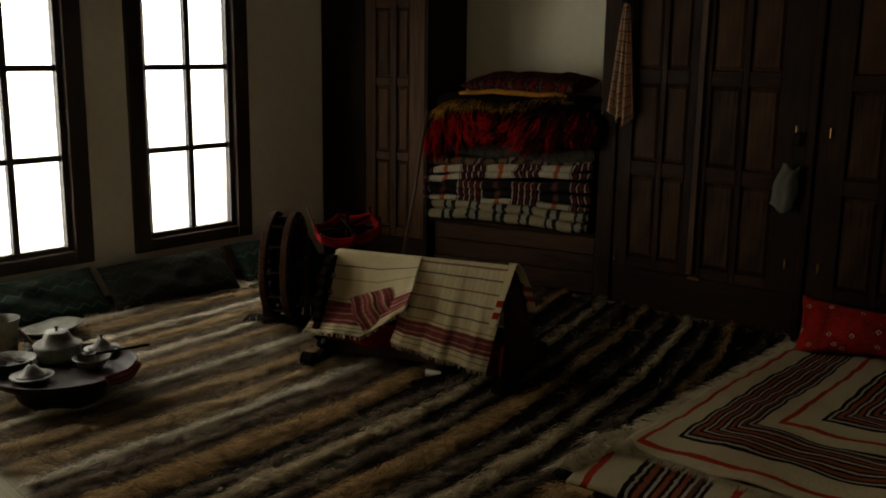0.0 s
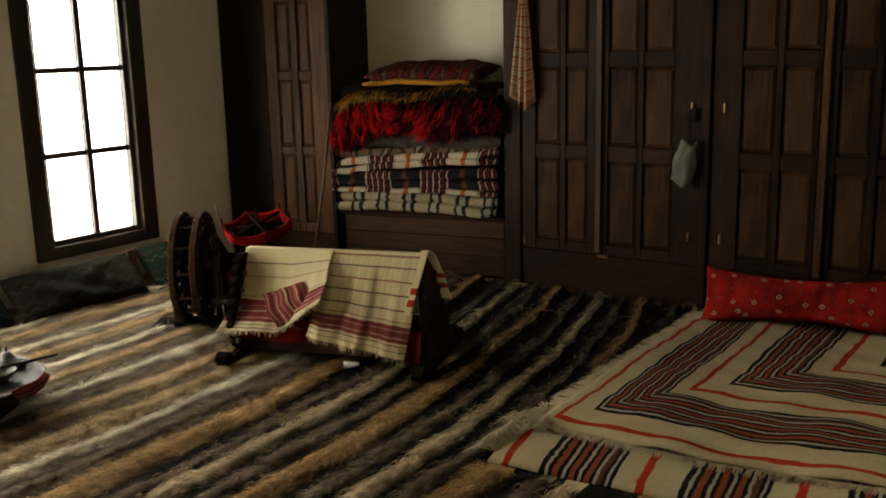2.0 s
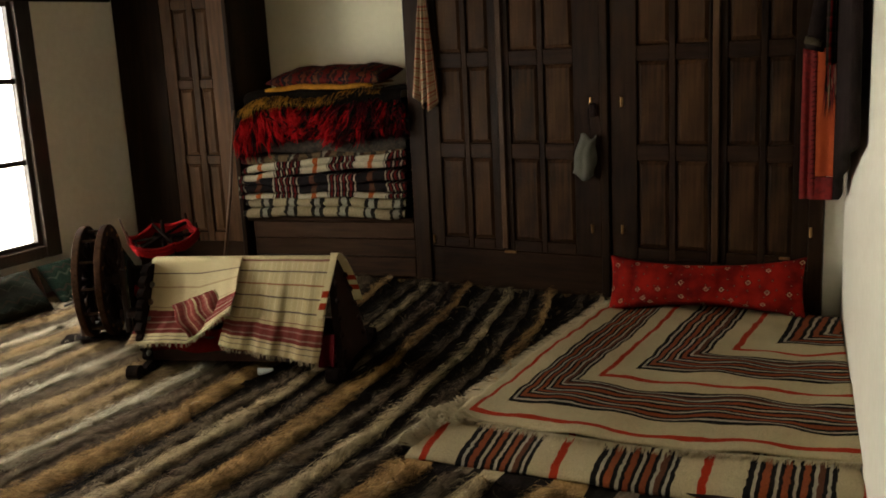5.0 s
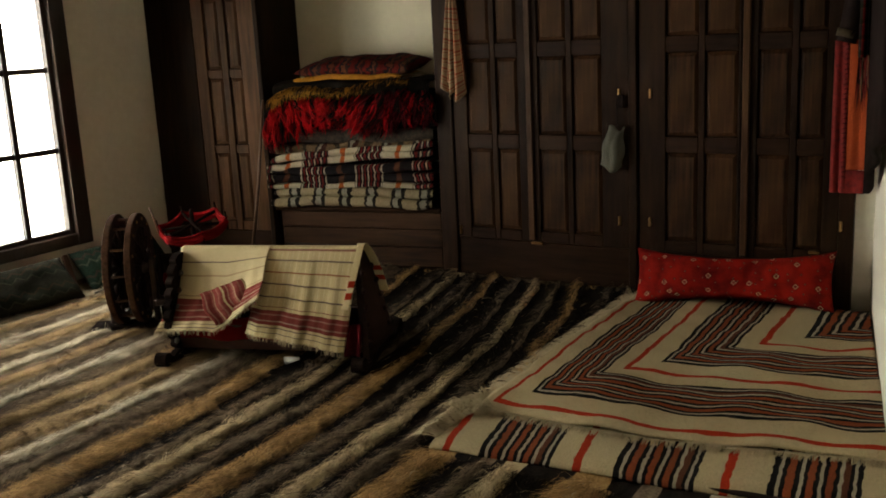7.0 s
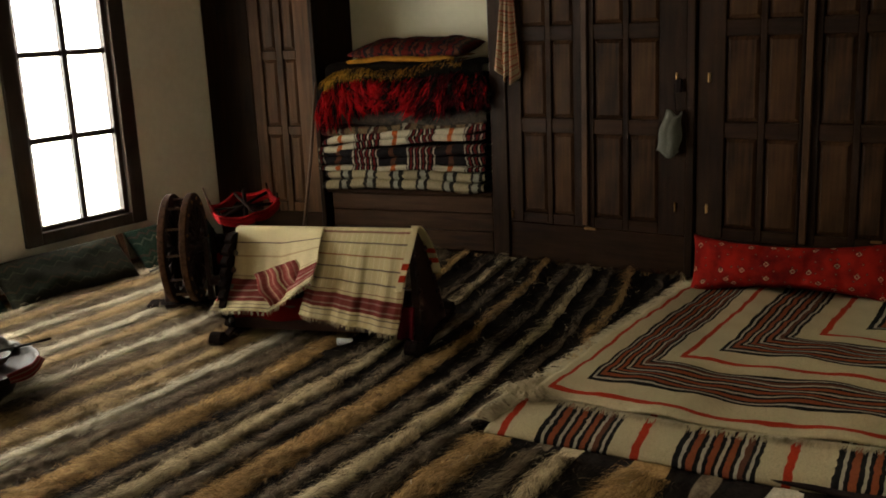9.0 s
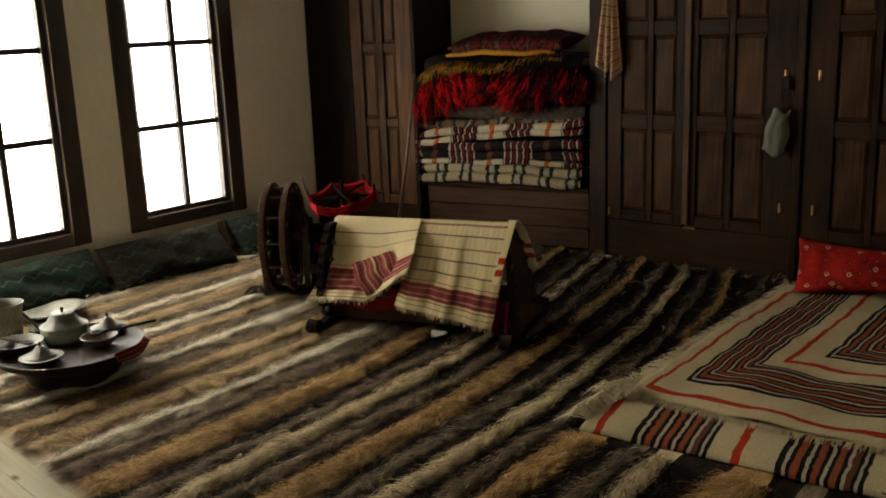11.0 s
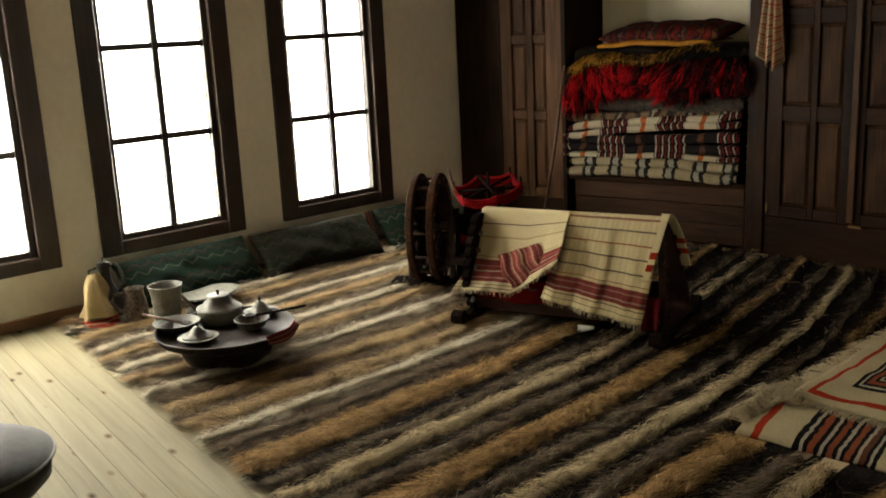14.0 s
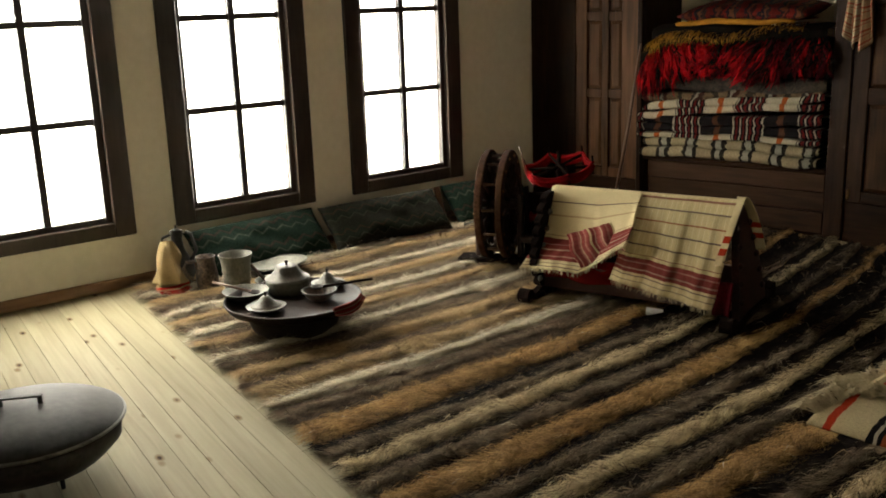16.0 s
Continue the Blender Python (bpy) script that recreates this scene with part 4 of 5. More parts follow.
for c_ in cols_:
    vm = rn.new("ShaderNodeMixRGB")
    vm.blend_type = "MULTIPLY"
    vm.inputs[0].default_value = 0.0
    sel = rn.new("ShaderNodeSeparateColor")
    rl.new(c_, sel.inputs[0])
    inv = rn.new("ShaderNodeMath")
    inv.operation = "LESS_THAN"
    inv.inputs[1].default_value = 0.9
    rl.new(sel.outputs[1], inv.inputs[0])
    vm.blend_type = "MIX"
    rl.new(inv.outputs[0], vm.inputs[0])
    rl.new(col, vm.inputs[1])
    rl.new(c_, vm.inputs[2])
    col = vm.outputs[0]
rl.new(col, rb.inputs["Base Color"])
bpn = rn.new("ShaderNodeBump")
bpn.inputs["Strength"].default_value, bpn.inputs["Distance"].default_value = 0.3, 0.003
nw = rn.new("ShaderNodeTexNoise")
nw.inputs["Scale"].default_value = 280
rl.new(tc.outputs["Object"], nw.inputs[0])
rl.new(nw.outputs[0], bpn.inputs["Height"])
rl.new(bpn.outputs[0], rb.inputs["Normal"])
ob = part("cushion", cushion(1.01, 0.32, 0.14, nu=90, nv=30, seed=9, pow_=0.55, ear=0.38, dent=0.018), RC, smooth=True, at=pose(-1.205, 4.90, 0.185, 66, -1.5, 6.5))
tagged(ob, "long red cushion with small woven flowers against the cupboard", "cushion")

# ---- cradle ----
cradle = thing("cradle", "dark carved wooden rocking cradle draped with woven covers", "cradle", pose(-3.47, 3.27, 0, 0, 0, 18.5))
CL = 0.93


def scalloped(half, z0, z1, n=7, r=0.030, waist=1.0):
    """The outline of a gabled end board with rounded scallops up both slopes."""
    out = [(-half, z0), (half, z0)]
    side = []
    for k in range(n):
        for j in range(6):
            f = (k + j / 6) / n
            bump_ = r * abs(math.sin(math.pi * j / 6))
            side.append(((half * (1 - f) ** 0.48 * 0.98 + 0.030 * f) * min(1.0, waist + (1 - waist) * f * 3) + bump_, z0 + 0.02 + (z1 - z0 - 0.02) * f))
    return out + side + [(-a, b) for a, b in reversed(side)]


for x, mt, half_, rad_, splay in ((0.0, MATTDARK, 0.262, 0.036, 0.0), (CL - 0.035, REDBLACK, 0.215, 0.020, 0.15)):
    bm = bmesh.new()
    outline = scalloped(half_, 0.055, 0.534, 9, rad_ * 0.72, 0.62 if splay == 0 else 1.0)
    if splay:
        outline = [(max(a, -0.022 - 0.36 * (0.534 - b)) if a < 0 else a, b) for a, b in scalloped(half_, 0.055, 0.534, 7, 0.006)]
    add_prism(bm, outline, x, x + 0.035, "x")
    for v in bm.verts:
        v.co.x += splay * (0.534 - v.co.z)
    e = part("end_board", bm, mt, cradle)
    for k in range(5):
        f = 0.12 + 0.17 * k
        for s in (-1, 1):
            bm = lathe([(0, 0), (0.014, 0.002), (0.016, 0.010), (0.008, 0.018), (0, 0.02)], 10, Matrix.Translation((x + 0.034 + splay * (0.46 - 0.45 * f), s * (half_ - 0.045) * (1 - f) ** 0.5, 0.075 + 0.45 * f)) @ Matrix.Rotation(radians(90), 4, "Y"))
            # pale tinned bosses on the first board stand for glints on its carving
            part("boss", bm, (EDGEWOOD if k % 2 else TINNED) if splay == 0 else REDBLACK, e, smooth=True)
    rk = bmesh.new()
    path = [(-0.27, 0.075), (-0.295, 0.06), (-0.29, 0.03), (-0.25, 0.016), (-0.12, 0.012), (0, 0.010), (0.12, 0.012), (0.25, 0.016), (0.29, 0.03), (0.295, 0.06), (0.27, 0.075)]
    top = [(0.25, 0.062), (0.24, 0.052), (0.12, 0.06), (0, 0.062), (-0.12, 0.06), (-0.24, 0.052), (-0.25, 0.062)]
    add_prism(rk, path + top, x - 0.008 + splay * 0.48, x + 0.045 + splay * 0.48, "x")
    for s in (-1, 1):
        add_prism(rk, [(s * 0.312 + 0.036 * math.cos(q * 0.45), 0.068 + 0.034 * math.sin(q * 0.45)) for q in range(14)], x - 0.010 + splay * 0.48, x + 0.047 + splay * 0.48, "x")
    part("rocker", rk, MATTDARK, cradle)
part("ridge_pole", tube(((0.02, 0, 0.525), (CL - 0.02, 0, 0.525)), 0.014, 10), OXBLOOD, cradle, smooth=True)
for s in (-1, 1):
    bm = bmesh.new()
    add_prism(bm, ((s * 0.130, 0.075), (s * 0.152, 0.075), (s * 0.172, 0.20), (s * 0.150, 0.20)), 0.036, CL - 0.036, "x")
    part("side_board", bm, OXBLOOD, cradle)
part("bottom_board", box(0.036, CL - 0.036, -0.128, 0.128, 0.075, 0.092), OXBLOOD, cradle)
cloth = part("lining", grid_sheet(40, 16, lambda u, v: (0.04 + (CL - 0.075) * u, -0.165 - 0.010 * math.sin(v * 3.0) - 0.005 * math.sin(u * 31), 0.125 + 0.11 * v + 0.008 * math.sin(u * 17)), 0.012), RED_CLOTH, cradle, "bright red cloth lining", smooth=True)
# This end of the red lining is coloured darker for the shade it lies in.
part("lining", grid_sheet(12, 12, lambda u, v: (CL - 0.050 + 0.085 * u, -0.170 - 0.045 * (1 - v) - 0.01 * math.sin(7 * u), 0.075 + 0.14 * v), 0.008), SHADED_CRIMSON, cradle, "bright red cloth lining", smooth=True)

cm = cradle.matrix_basis


def drape(u0, u1, front, back, seed, mat, name, label, flare=0.03, warp=None):
    """A cover hung over the ridge: down the back for 'back' metres, down the front for 'front'."""
    rnd = random.Random(seed)
    ph = [rnd.uniform(0, 6.3) for _ in range(6)]
    total = front + back

    def fn(u, v):
        s = v * total - back
        x = u0 + (u1 - u0) * u
        side = 1 if s > 0 else -1
        d = abs(s)
        r = 0.022
        off = min(d, r) * 0.9 + max(0, d - r) * 0.38
        z = 0.548 - (d * d / (2 * r) * 0.5 if d < r else 0.011 + (d - r) * 0.915)
        fold = 0.0030 * math.sin(x * 44 + ph[0] + 2 * d) * min(1, d * 4) + 0.0030 * math.sin(x * 97 + ph[1] + 3 * d) * min(1, d * 3) + 0.0022 * math.sin(x * 23 - 14 * d + ph[2]) * min(1, d * 3)
        y = -side * (off + fold + 0.010 + 0.03 * min(1.0, d * 3) ** 2)
        if side > 0 and warp:
            x, y, z = warp(x, y, z, u, d / front)
        return cm @ Vector((x + 0.01 * math.sin(d * 9 + ph[3]), y, z))
    ob_ = part(name, grid_sheet(54, 64, fn, 0.004, uv=lambda u, v: (u, min(0.999, abs(v * total - back) / front))), mat, smooth=True)
    tagged(ob_, label, "cover", "cradle covers")
    rws = []
    for k in range(int((u1 - u0) * 230)):
        u = rnd.random()
        p = fn(u, 1.0)
        ln = rnd.uniform(0.015, 0.028)
        q = Vector((rnd.uniform(-0.008, 0.008), -0.004, -ln))
        rws.append((p + Vector((0, 0, 0.006)), p + q * 0.5, p + q, 0.0045, 0))
    strand_part("fringe", rws, [FRINGE], ob_)
    return ob_


def rumple(x, y, z, u, d):
    """The left cover's hem is pushed up towards the middle in a slanting fold and spreads over the side."""
    k = max(0.0, u - 0.55) / 0.45
    lift = 0.155 * k * d
    low = max(0.0, d - 0.6) / 0.4
    return (x - 0.085 * low * (1 - 0.8 * u), y - 0.045 * low * (1 - 0.5 * u) - 0.022 * math.sin(d * math.pi) * k + 0.008 * math.sin(13 * u + 7 * d) * low, z + lift + 0.006 * math.sin(9 * u + 5 * d) * low)


def slope(x, y, z, u, d):
    return (x - d * (0.073 - 0.012 * u), y - 0.014 * math.sin(d * math.pi) - 0.006 * math.sin(16 * u) * d, z + d * (0.060 - 0.085 * u))


cover_l = drape(0.028, 0.495, 0.405, 0.26, 3, COVER_L, "woven_cover", "cream woven cover with faded maroon border, rumpled at the hem", warp=rumple)
drape(0.475, 0.942, 0.480, 0.24, 8, COVER, "woven_cover", "cream striped cover with maroon border and short fringe", warp=slope)


def on_cover(x, d, proud):
    """A place on the covers' front slope: along the cradle, down the slope, and off the cloth."""
    return Vector((x, -(0.0114 + d * 0.38 + 0.010 + 0.03 * min(1.0, d * 3) ** 2) - proud, 0.557 - d * 0.915 + 0.3 * proud))


def flap_place(u, v):
    a, b = Vector((0.160, 0.240)), Vector((0.365, 0.165))
    c, e_ = Vector((0.262, 0.385)), Vector((0.468, 0.285))
    p = (a * (1 - u) + b * u) * (1 - v) + (c * (1 - u) + e_ * u) * v
    return cm @ on_cover(p.x + 0.006 * math.sin(9 * v), p.y, 0.024 + 0.018 * math.sin(math.pi * v) + 0.006 * math.sin(17 * u + 2 * v))


FLAP = stripes("turned_hem_weave", ((0.0, MAROON), (0.12, (0.42, 0.22, 0.17)), (0.18, MAROON), (0.36, (0.30, 0.11, 0.09)), (0.46, (0.46, 0.30, 0.20)), (0.52, MAROON), (0.70, (0.36, 0.15, 0.12)), (0.78, (0.28, 0.07, 0.06)), (0.92, CREAM)), "x", 2.0, wobble=0.06, wob_scale=(30, 30, 30), weave=420, bump=0.2, second=("y", 7.0, ((0.0, (1, 1, 1)), (0.6, (1.15, 1.1, 1.05)), (0.75, (0.85, 0.8, 0.8)))))
flap = part("turned_hem", grid_sheet(24, 18, flap_place, 0.005), FLAP, cover_l, "turned-up maroon striped hem", smooth=True)
flap.matrix_basis = cover_l.matrix_basis.inverted()


def strip_place(u, v):
    """A narrow band laid over the ridge's end, down the cover's edge in front and down the end board behind."""
    if v < 0.5:
        k = 1 - v / 0.5
        return cm @ (on_cover(0.928 - 0.055 * k + 0.032 * u, 0.30 * k, 0.013) + Vector((0, 0, 0.008 * (1 - k))))
    k = (v - 0.5) / 0.5
    y = 0.17 * math.sin(k * 1.2) - 0.012
    return cm @ Vector((0.915 + 0.045 * u + 0.050 * k, y, 0.565 - 0.27 * k ** 1.4))


strip = part("towel", grid_sheet(8, 60, strip_place, 0.003), stripes("narrow_band_weave", ((0.0, CREAM), (0.07, RED), (0.12, CREAM), (0.16, RED), (0.21, CREAM), (0.80, RED), (0.84, CREAM), (0.88, RED), (0.92, CREAM)), "y", 1.0, wobble=0.004, weave=400), smooth=True)
tagged(strip, "narrow cream band with red end stripes over the cradle", "towel")
tag_ = part("paper_tag", grid_sheet(4, 3, lambda u, v: cm @ Vector((0.58 + 0.08 * u, -0.200 - 0.004 * v, 0.060 - 0.03 * v * (1 - u) - 0.012 * v)), 0.001), PAPER, cradle, "small blank white paper tag")
tag_.matrix_basis = cm.inverted()

# ---- spinning wheel ----
wheel = thing("spinning_wheel", "twin-rimmed dark wooden spinning wheel on a plank foot", "spinning wheel", pose(-4.045, 3.435, 0, 0, 0, 36))


def ring(r0, r1, half, seg=44):
    bm = bmesh.new()
    add_lathe(bm, [(r0, -half), (r1 - 0.004, -half), (r1, -half + 0.004), (r1, half - 0.004), (r1 - 0.004, half), (r0, half), (r0, -half)], seg, Matrix.Rotation(radians(90), 4, "Y"))
    return bm


WHEELWOOD = surface("rubbed_brown_wheel_wood", (0.007, 0.0030, 0.0022), (0.028, 0.012, 0.008), (9, 9, 9), (70, 70, 70), 0.6, bump=0.3, rand=0.2, spec=0.12)
# Treads get a lighter brown than the rims, painting the window light on them.
LIT_TREAD = surface("lit_wheel_tread", (0.022, 0.0095, 0.005), (0.085, 0.040, 0.021), (14, 14, 14), (80, 80, 80), 0.75, bump=0.35, spread=0.3, spec=0.08)
WR, WZ = 0.292, 0.346
for x in (-0.056, 0.056):
    rm = part("rim", ring(WR - 0.060, WR, 0.019), WHEELWOOD, wheel, at=pose(x, 0, WZ))
    part("rim_edge", ring(WR - 0.004, WR + 0.005, 0.0175), LIT_TREAD, rm, "tread coloured lighter for the window light")
    for k in range(16):
        a = 2 * math.pi * k / 16 + 0.2
        pts = [(0, math.cos(a) * r, math.sin(a) * r) for r in (0.03, 0.07, 0.10, 0.14, 0.17, 0.21, 0.245)]
        part("spoke", tube(pts, [0.012, 0.012, 0.021, 0.012, 0.021, 0.011, 0.015], 8), WHEELWOOD, rm, smooth=True)
    for k in range(14):
        a = 2 * math.pi * k / 14
        bm = lathe([(0.010, 0), (0.009, 0.004), (0.004, 0.007), (0, 0.008)], 8, Matrix.Translation((math.copysign(0.019, x), math.cos(a) * 0.266, math.sin(a) * 0.266)) @ Matrix.Rotation(radians(90 if x > 0 else -90), 4, "Y"))
        part("stud", bm, BRASS, rm, smooth=True)
for k in range(12):
    a = 2 * math.pi * k / 12 + 0.46
    part("crossbar", tube(((-0.05, math.cos(a) * 0.266, WZ + math.sin(a) * 0.266), (0.05, math.cos(a) * 0.266, WZ + math.sin(a) * 0.266)), 0.007, 8), EDGEWOOD, wheel, smooth=True)
part("hub", tube(((-0.10, 0, WZ), (-0.05, 0, WZ), (0, 0, WZ), (0.05, 0, WZ), (0.13, 0, WZ)), [0.018, 0.034, 0.028, 0.034, 0.018], 14), OXBLOOD, wheel, smooth=True)
for x in (-0.118, 0.118):
    part("upright", box(x - 0.014, x + 0.014, -0.026, 0.026, 0.03, WZ + 0.05, 0.005), OXBLOOD, wheel)
part("foot", box(-0.225, 0.190, -0.085, 0.045, 0.012, 0.052, 0.006), MATTDARK, wheel)
part("bench", box(0.12, 0.46, -0.05, 0.05, 0.135, 0.175, 0.008), OXBLOOD, wheel)
part("bench_leg", tube(((0.42, 0, 0.0), (0.40, 0, 0.14)), [0.018, 0.022], 10), OXBLOOD, wheel, smooth=True)
stand = part("flyer_stand", box(0.135, 0.335, 0.05, 0.085, 0.03, 0.40, 0.012), MATTDARK, wheel, "dark board carrying the bobbin")
for x in (0.150, 0.320):
    part("post", tube(((x, 0.035, 0.03), (x, 0.035, 0.22), (x, 0.035, 0.44)), [0.016, 0.020, 0.011], 10), MATTDARK, stand, smooth=True)
part("bobbin", lathe([(0.010, -0.07), (0.032, -0.066), (0.032, -0.058), (0.018, -0.05), (0.024, 0.0), (0.018, 0.05), (0.032, 0.058), (0.032, 0.066), (0.010, 0.07)], 14, pose(0.235, 0.02, 0.27, 0, 90, 0)), RED_CLOTH, stand, "bobbin wound with dark red thread", smooth=True)
part("crank", tube(((-0.10, 0, WZ), (-0.13, 0, WZ - 0.10), (-0.20, -0.02, WZ - 0.12)), 0.007, 8), TINNED, wheel, smooth=True)

# ---- yarn swift with red yarn ----
swift = thing("yarn_swift", "wooden yarn swift holding a loop of red yarn", "yarn swift", pose(-4.42, 4.275, 0, 0, 0, 10))
part("base", box(-0.17, 0.17, -0.025, 0.025, 0.0, 0.04, 0.005), BLACKWOOD, swift)
part("base", box(-0.025, 0.025, -0.17, -0.026, 0.0, 0.04, 0.005), BLACKWOOD, swift)
part("stem", tube(((0, 0, 0.03), (0, 0, 0.25), (0, 0, 0.5)), [0.022, 0.018, 0.013], 10), MATTDARK, swift, smooth=True)
head = new("head")
head.empty_display_size = 0.1
head.parent = swift
head.matrix_basis = pose(0, 0, 0.40, 13, 0, 0) @ pose(0, 0, -0.43)
hexa = [(0.215 * math.cos(radians(60 * k + 20)), 0.215 * math.sin(radians(60 * k + 20))) for k in range(6)]
for k in range(3):
    (xa, ya), (xb, yb) = hexa[k], hexa[k + 3]
    part("arm", tube(((xa, ya, 0.42 + 0.012 * k), (xb, yb, 0.42 + 0.012 * k)), 0.010, 8), MATTDARK, head, smooth=True)
for xa, ya in hexa:
    part("pin", tube(((xa, ya, 0.37), (xa * 1.03, ya * 1.03, 0.49)), 0.006, 8), MATTDARK, head, smooth=True)
part("pin", tube(((-0.17, -0.12, 0.42), (-0.185, -0.13, 0.60)), 0.006, 8), EDGEWOOD, head, smooth=True)
bm = bmesh.new()
yr = random.Random(4)
for k in range(16):
    z0, gr = 0.395 + 0.060 * k / 16, yr.uniform(0.99, 1.06)
    loop = []
    for i in range(37):
        a = i / 36 * 6
        j = int(a) % 6
        f = a - int(a)
        p, q = hexa[j], hexa[(j + 1) % 6]
        sag_ = 0.025 * math.sin(math.pi * f)
        loop.append(((p[0] * (1 - f) + q[0] * f) * gr, (p[1] * (1 - f) + q[1] * f) * gr, z0 - sag_))
    add_tube(bm, loop, 0.006, 5)
YARN_RED = surface("red_yarn", (0.07, 0.002, 0.003), (0.30, 0.006, 0.008), (12, 12, 12), (160, 160, 160), 0.9, spread=0.4, spec=0.06)
tagged(part("yarn", bm, YARN_RED, head, "loop of bright red yarn", smooth=True), kind="stuff")
stick = part("stick", tube(((-4.36, 4.70, 0.0), (-4.31, 4.80, 0.6), (-4.27, 4.868, 1.13)), [0.010, 0.010, 0.007], 8), EDGEWOOD, smooth=True)
tagged(stick, "thin wooden stick leaning on the corner cupboard", "stick")

# ---- green cushions along the window wall ----
for ya, yb, zt, sd in ((2.03, 2.89, 0.245, 1), (2.885, 3.75, 0.245, 2), (3.83, 4.50, 0.245, 3)):
    w = yb - ya
    ob = part("wall_cushion", cushion(w, 0.32, 0.12, seed=sd, pow_=0.40, dent=0.006), BROWNGREEN if sd == 2 else GREENS, smooth=True, at=pose((-4.995, -4.960, -4.970)[sd - 1], (ya + yb) / 2, 0.138, 47, 0, 90 + (4 if sd == 1 else -1)))
    tagged(ob, ("dark green woven cushion with zigzag lines along the wall", "dark brownish-green woven cushion with zigzag lines")[sd - 1] if sd < 3 else "green woven cushion with a wooden edge beside the spinning wheel", "cushion", "wall cushions")
for y in (3.80,):
    sl = part("wooden_slat", box(-0.012, 0.012, -0.02, 0.02, 0.0, 0.26, 0.003), EDGEWOOD, at=pose(-4.99, y, 0.01, 0, -20, 0))
    tagged(sl, "short wooden slat leaning between the green cushions", "slat")

# ---- meal tray ----
TRAYWOOD = surface("dark_tray_wood", (0.010, 0.0065, 0.005), (0.030, 0.018, 0.013), (5, 14, 5), (60, 60, 60), 0.5, bump=0.2, spread=0.3, spec=0.2)
TX, TY = -3.852, 2.008
tray = thing("tray_table", "low round wooden table with a dark metal tray top", "table", pose(TX, TY, 0))
part("tray", lathe([(0, 0.128), (0.275, 0.130), (0.296, 0.150), (0.306, 0.166), (0.312, 0.166), (0.310, 0.158), (0.292, 0.132), (0.26, 0.116), (0, 0.114)], 48), TRAYWOOD, tray, smooth=True)
part("base", lathe([(0, 0.0), (0.17, 0.0), (0.19, 0.03), (0.215, 0.09), (0.235, 0.113), (0, 0.113)], 36), BLACKWOOD, tray, smooth=True)


def tray_thing(name, label, category, x, y, z, profile, mat, seg=32):
    t_ = thing(name, label, category, pose(x, y, z))
    part("body", lathe(profile, seg), mat, t_, smooth=True)
    return t_


TZ = 0.131
pot = tray_thing("pot", "tinned copper pot with a domed lid on the tray", "pot", -4.030, 2.083, TZ, [(0, 0), (0.080, 0.0), (0.094, 0.014), (0.101, 0.040), (0.101, 0.062), (0.104, 0.066), (0.102, 0.070), (0, 0.070)], PALETIN, 40)
part("lid", lathe([(0, 0.136), (0.042, 0.135), (0.050, 0.132), (0.053, 0.126), (0.060, 0.110), (0.076, 0.092), (0.095, 0.080), (0.104, 0.076), (0.106, 0.072), (0.102, 0.0702), (0, 0.0705)], 40), TINNED, pot, "tinned stepped lid", smooth=True)
part("knob", lathe([(0, 0.158), (0.006, 0.157), (0.009, 0.150), (0.005, 0.142), (0.007, 0.136), (0, 0.136)], 12), BLACKWOOD, pot, smooth=True)


def bowl_profile(r, h, t=0.004):
    return [(0, 0), (r * 0.45, 0), (r * 0.75, h * 0.35), (r * 0.95, h * 0.9), (r, h), (r * 1.02, h), (r * 1.0 - t, h - 0.002), (r * 0.72, h * 0.40 + t), (r * 0.4, t), (0, t)]


bowl = tray_thing("bowl", "shallow tinned bowl with a wooden spoon laid across", "bowl", -4.062, 1.878, TZ, bowl_profile(0.106, 0.048, 0.007), TINNED)
spoon = thing("spoon", "dark wooden spoon resting across the shallow bowl", "spoon", pose(-4.085, 1.835, TZ + 0.060, 0, 4, 27))
part("handle", tube(((-0.12, 0, 0.010), (0.0, 0, 0.006), (0.09, 0, 0.0)), [0.008, 0.006, 0.008], 8), EDGEWOOD, spoon, smooth=True)
part("ladle", lathe([(0, -0.008), (0.016, -0.004), (0.024, 0.006), (0.021, 0.006), (0.012, -0.001), (0, -0.003)], 14, pose(0.11, 0, 0) @ Matrix.Diagonal((1.4, 1, 1, 1))), BLACKWOOD, spoon, smooth=True)
for nm, x, y, sc in (("covered_dish", -3.838, 1.862, 0.96), ("covered_dish", -3.966, 2.262, 0.86)):
    d_ = tray_thing(nm, "small tinned dish with a conical knobbed lid", "dish", x, y, TZ, [(0, 0), (0.05 * sc, 0), (0.088 * sc, 0.022), (0.094 * sc, 0.028), (0.090 * sc, 0.030), (0, 0.026)], TINNED)
    part("lid", lathe([(0, 0.075), (0.018 * sc, 0.072), (0.036 * sc, 0.052), (0.052 * sc, 0.036), (0.074 * sc, 0.032), (0.074 * sc, 0.029), (0, 0.0285)], 28), TINNED, d_, smooth=True)
    part("knob", lathe([(0, 0.094), (0.006, 0.092), (0.007, 0.086), (0.004, 0.078), (0.006, 0.072), (0, 0.072)], 10), BLACKWOOD, d_, smooth=True)
tray_thing("bowl", "dark glazed bowl with a pale rim on the tray", "bowl", -3.822, 2.128, TZ, bowl_profile(0.078, 0.045), CLAY)
lip = bpy.data.objects["bowl.001"]
part("rim", lathe([(0.074, 0.043), (0.081, 0.043), (0.083, 0.047), (0.080, 0.050), (0.074, 0.048), (0.074, 0.043)], 32), TINNED, lip, "worn pale tinned rim", smooth=True)
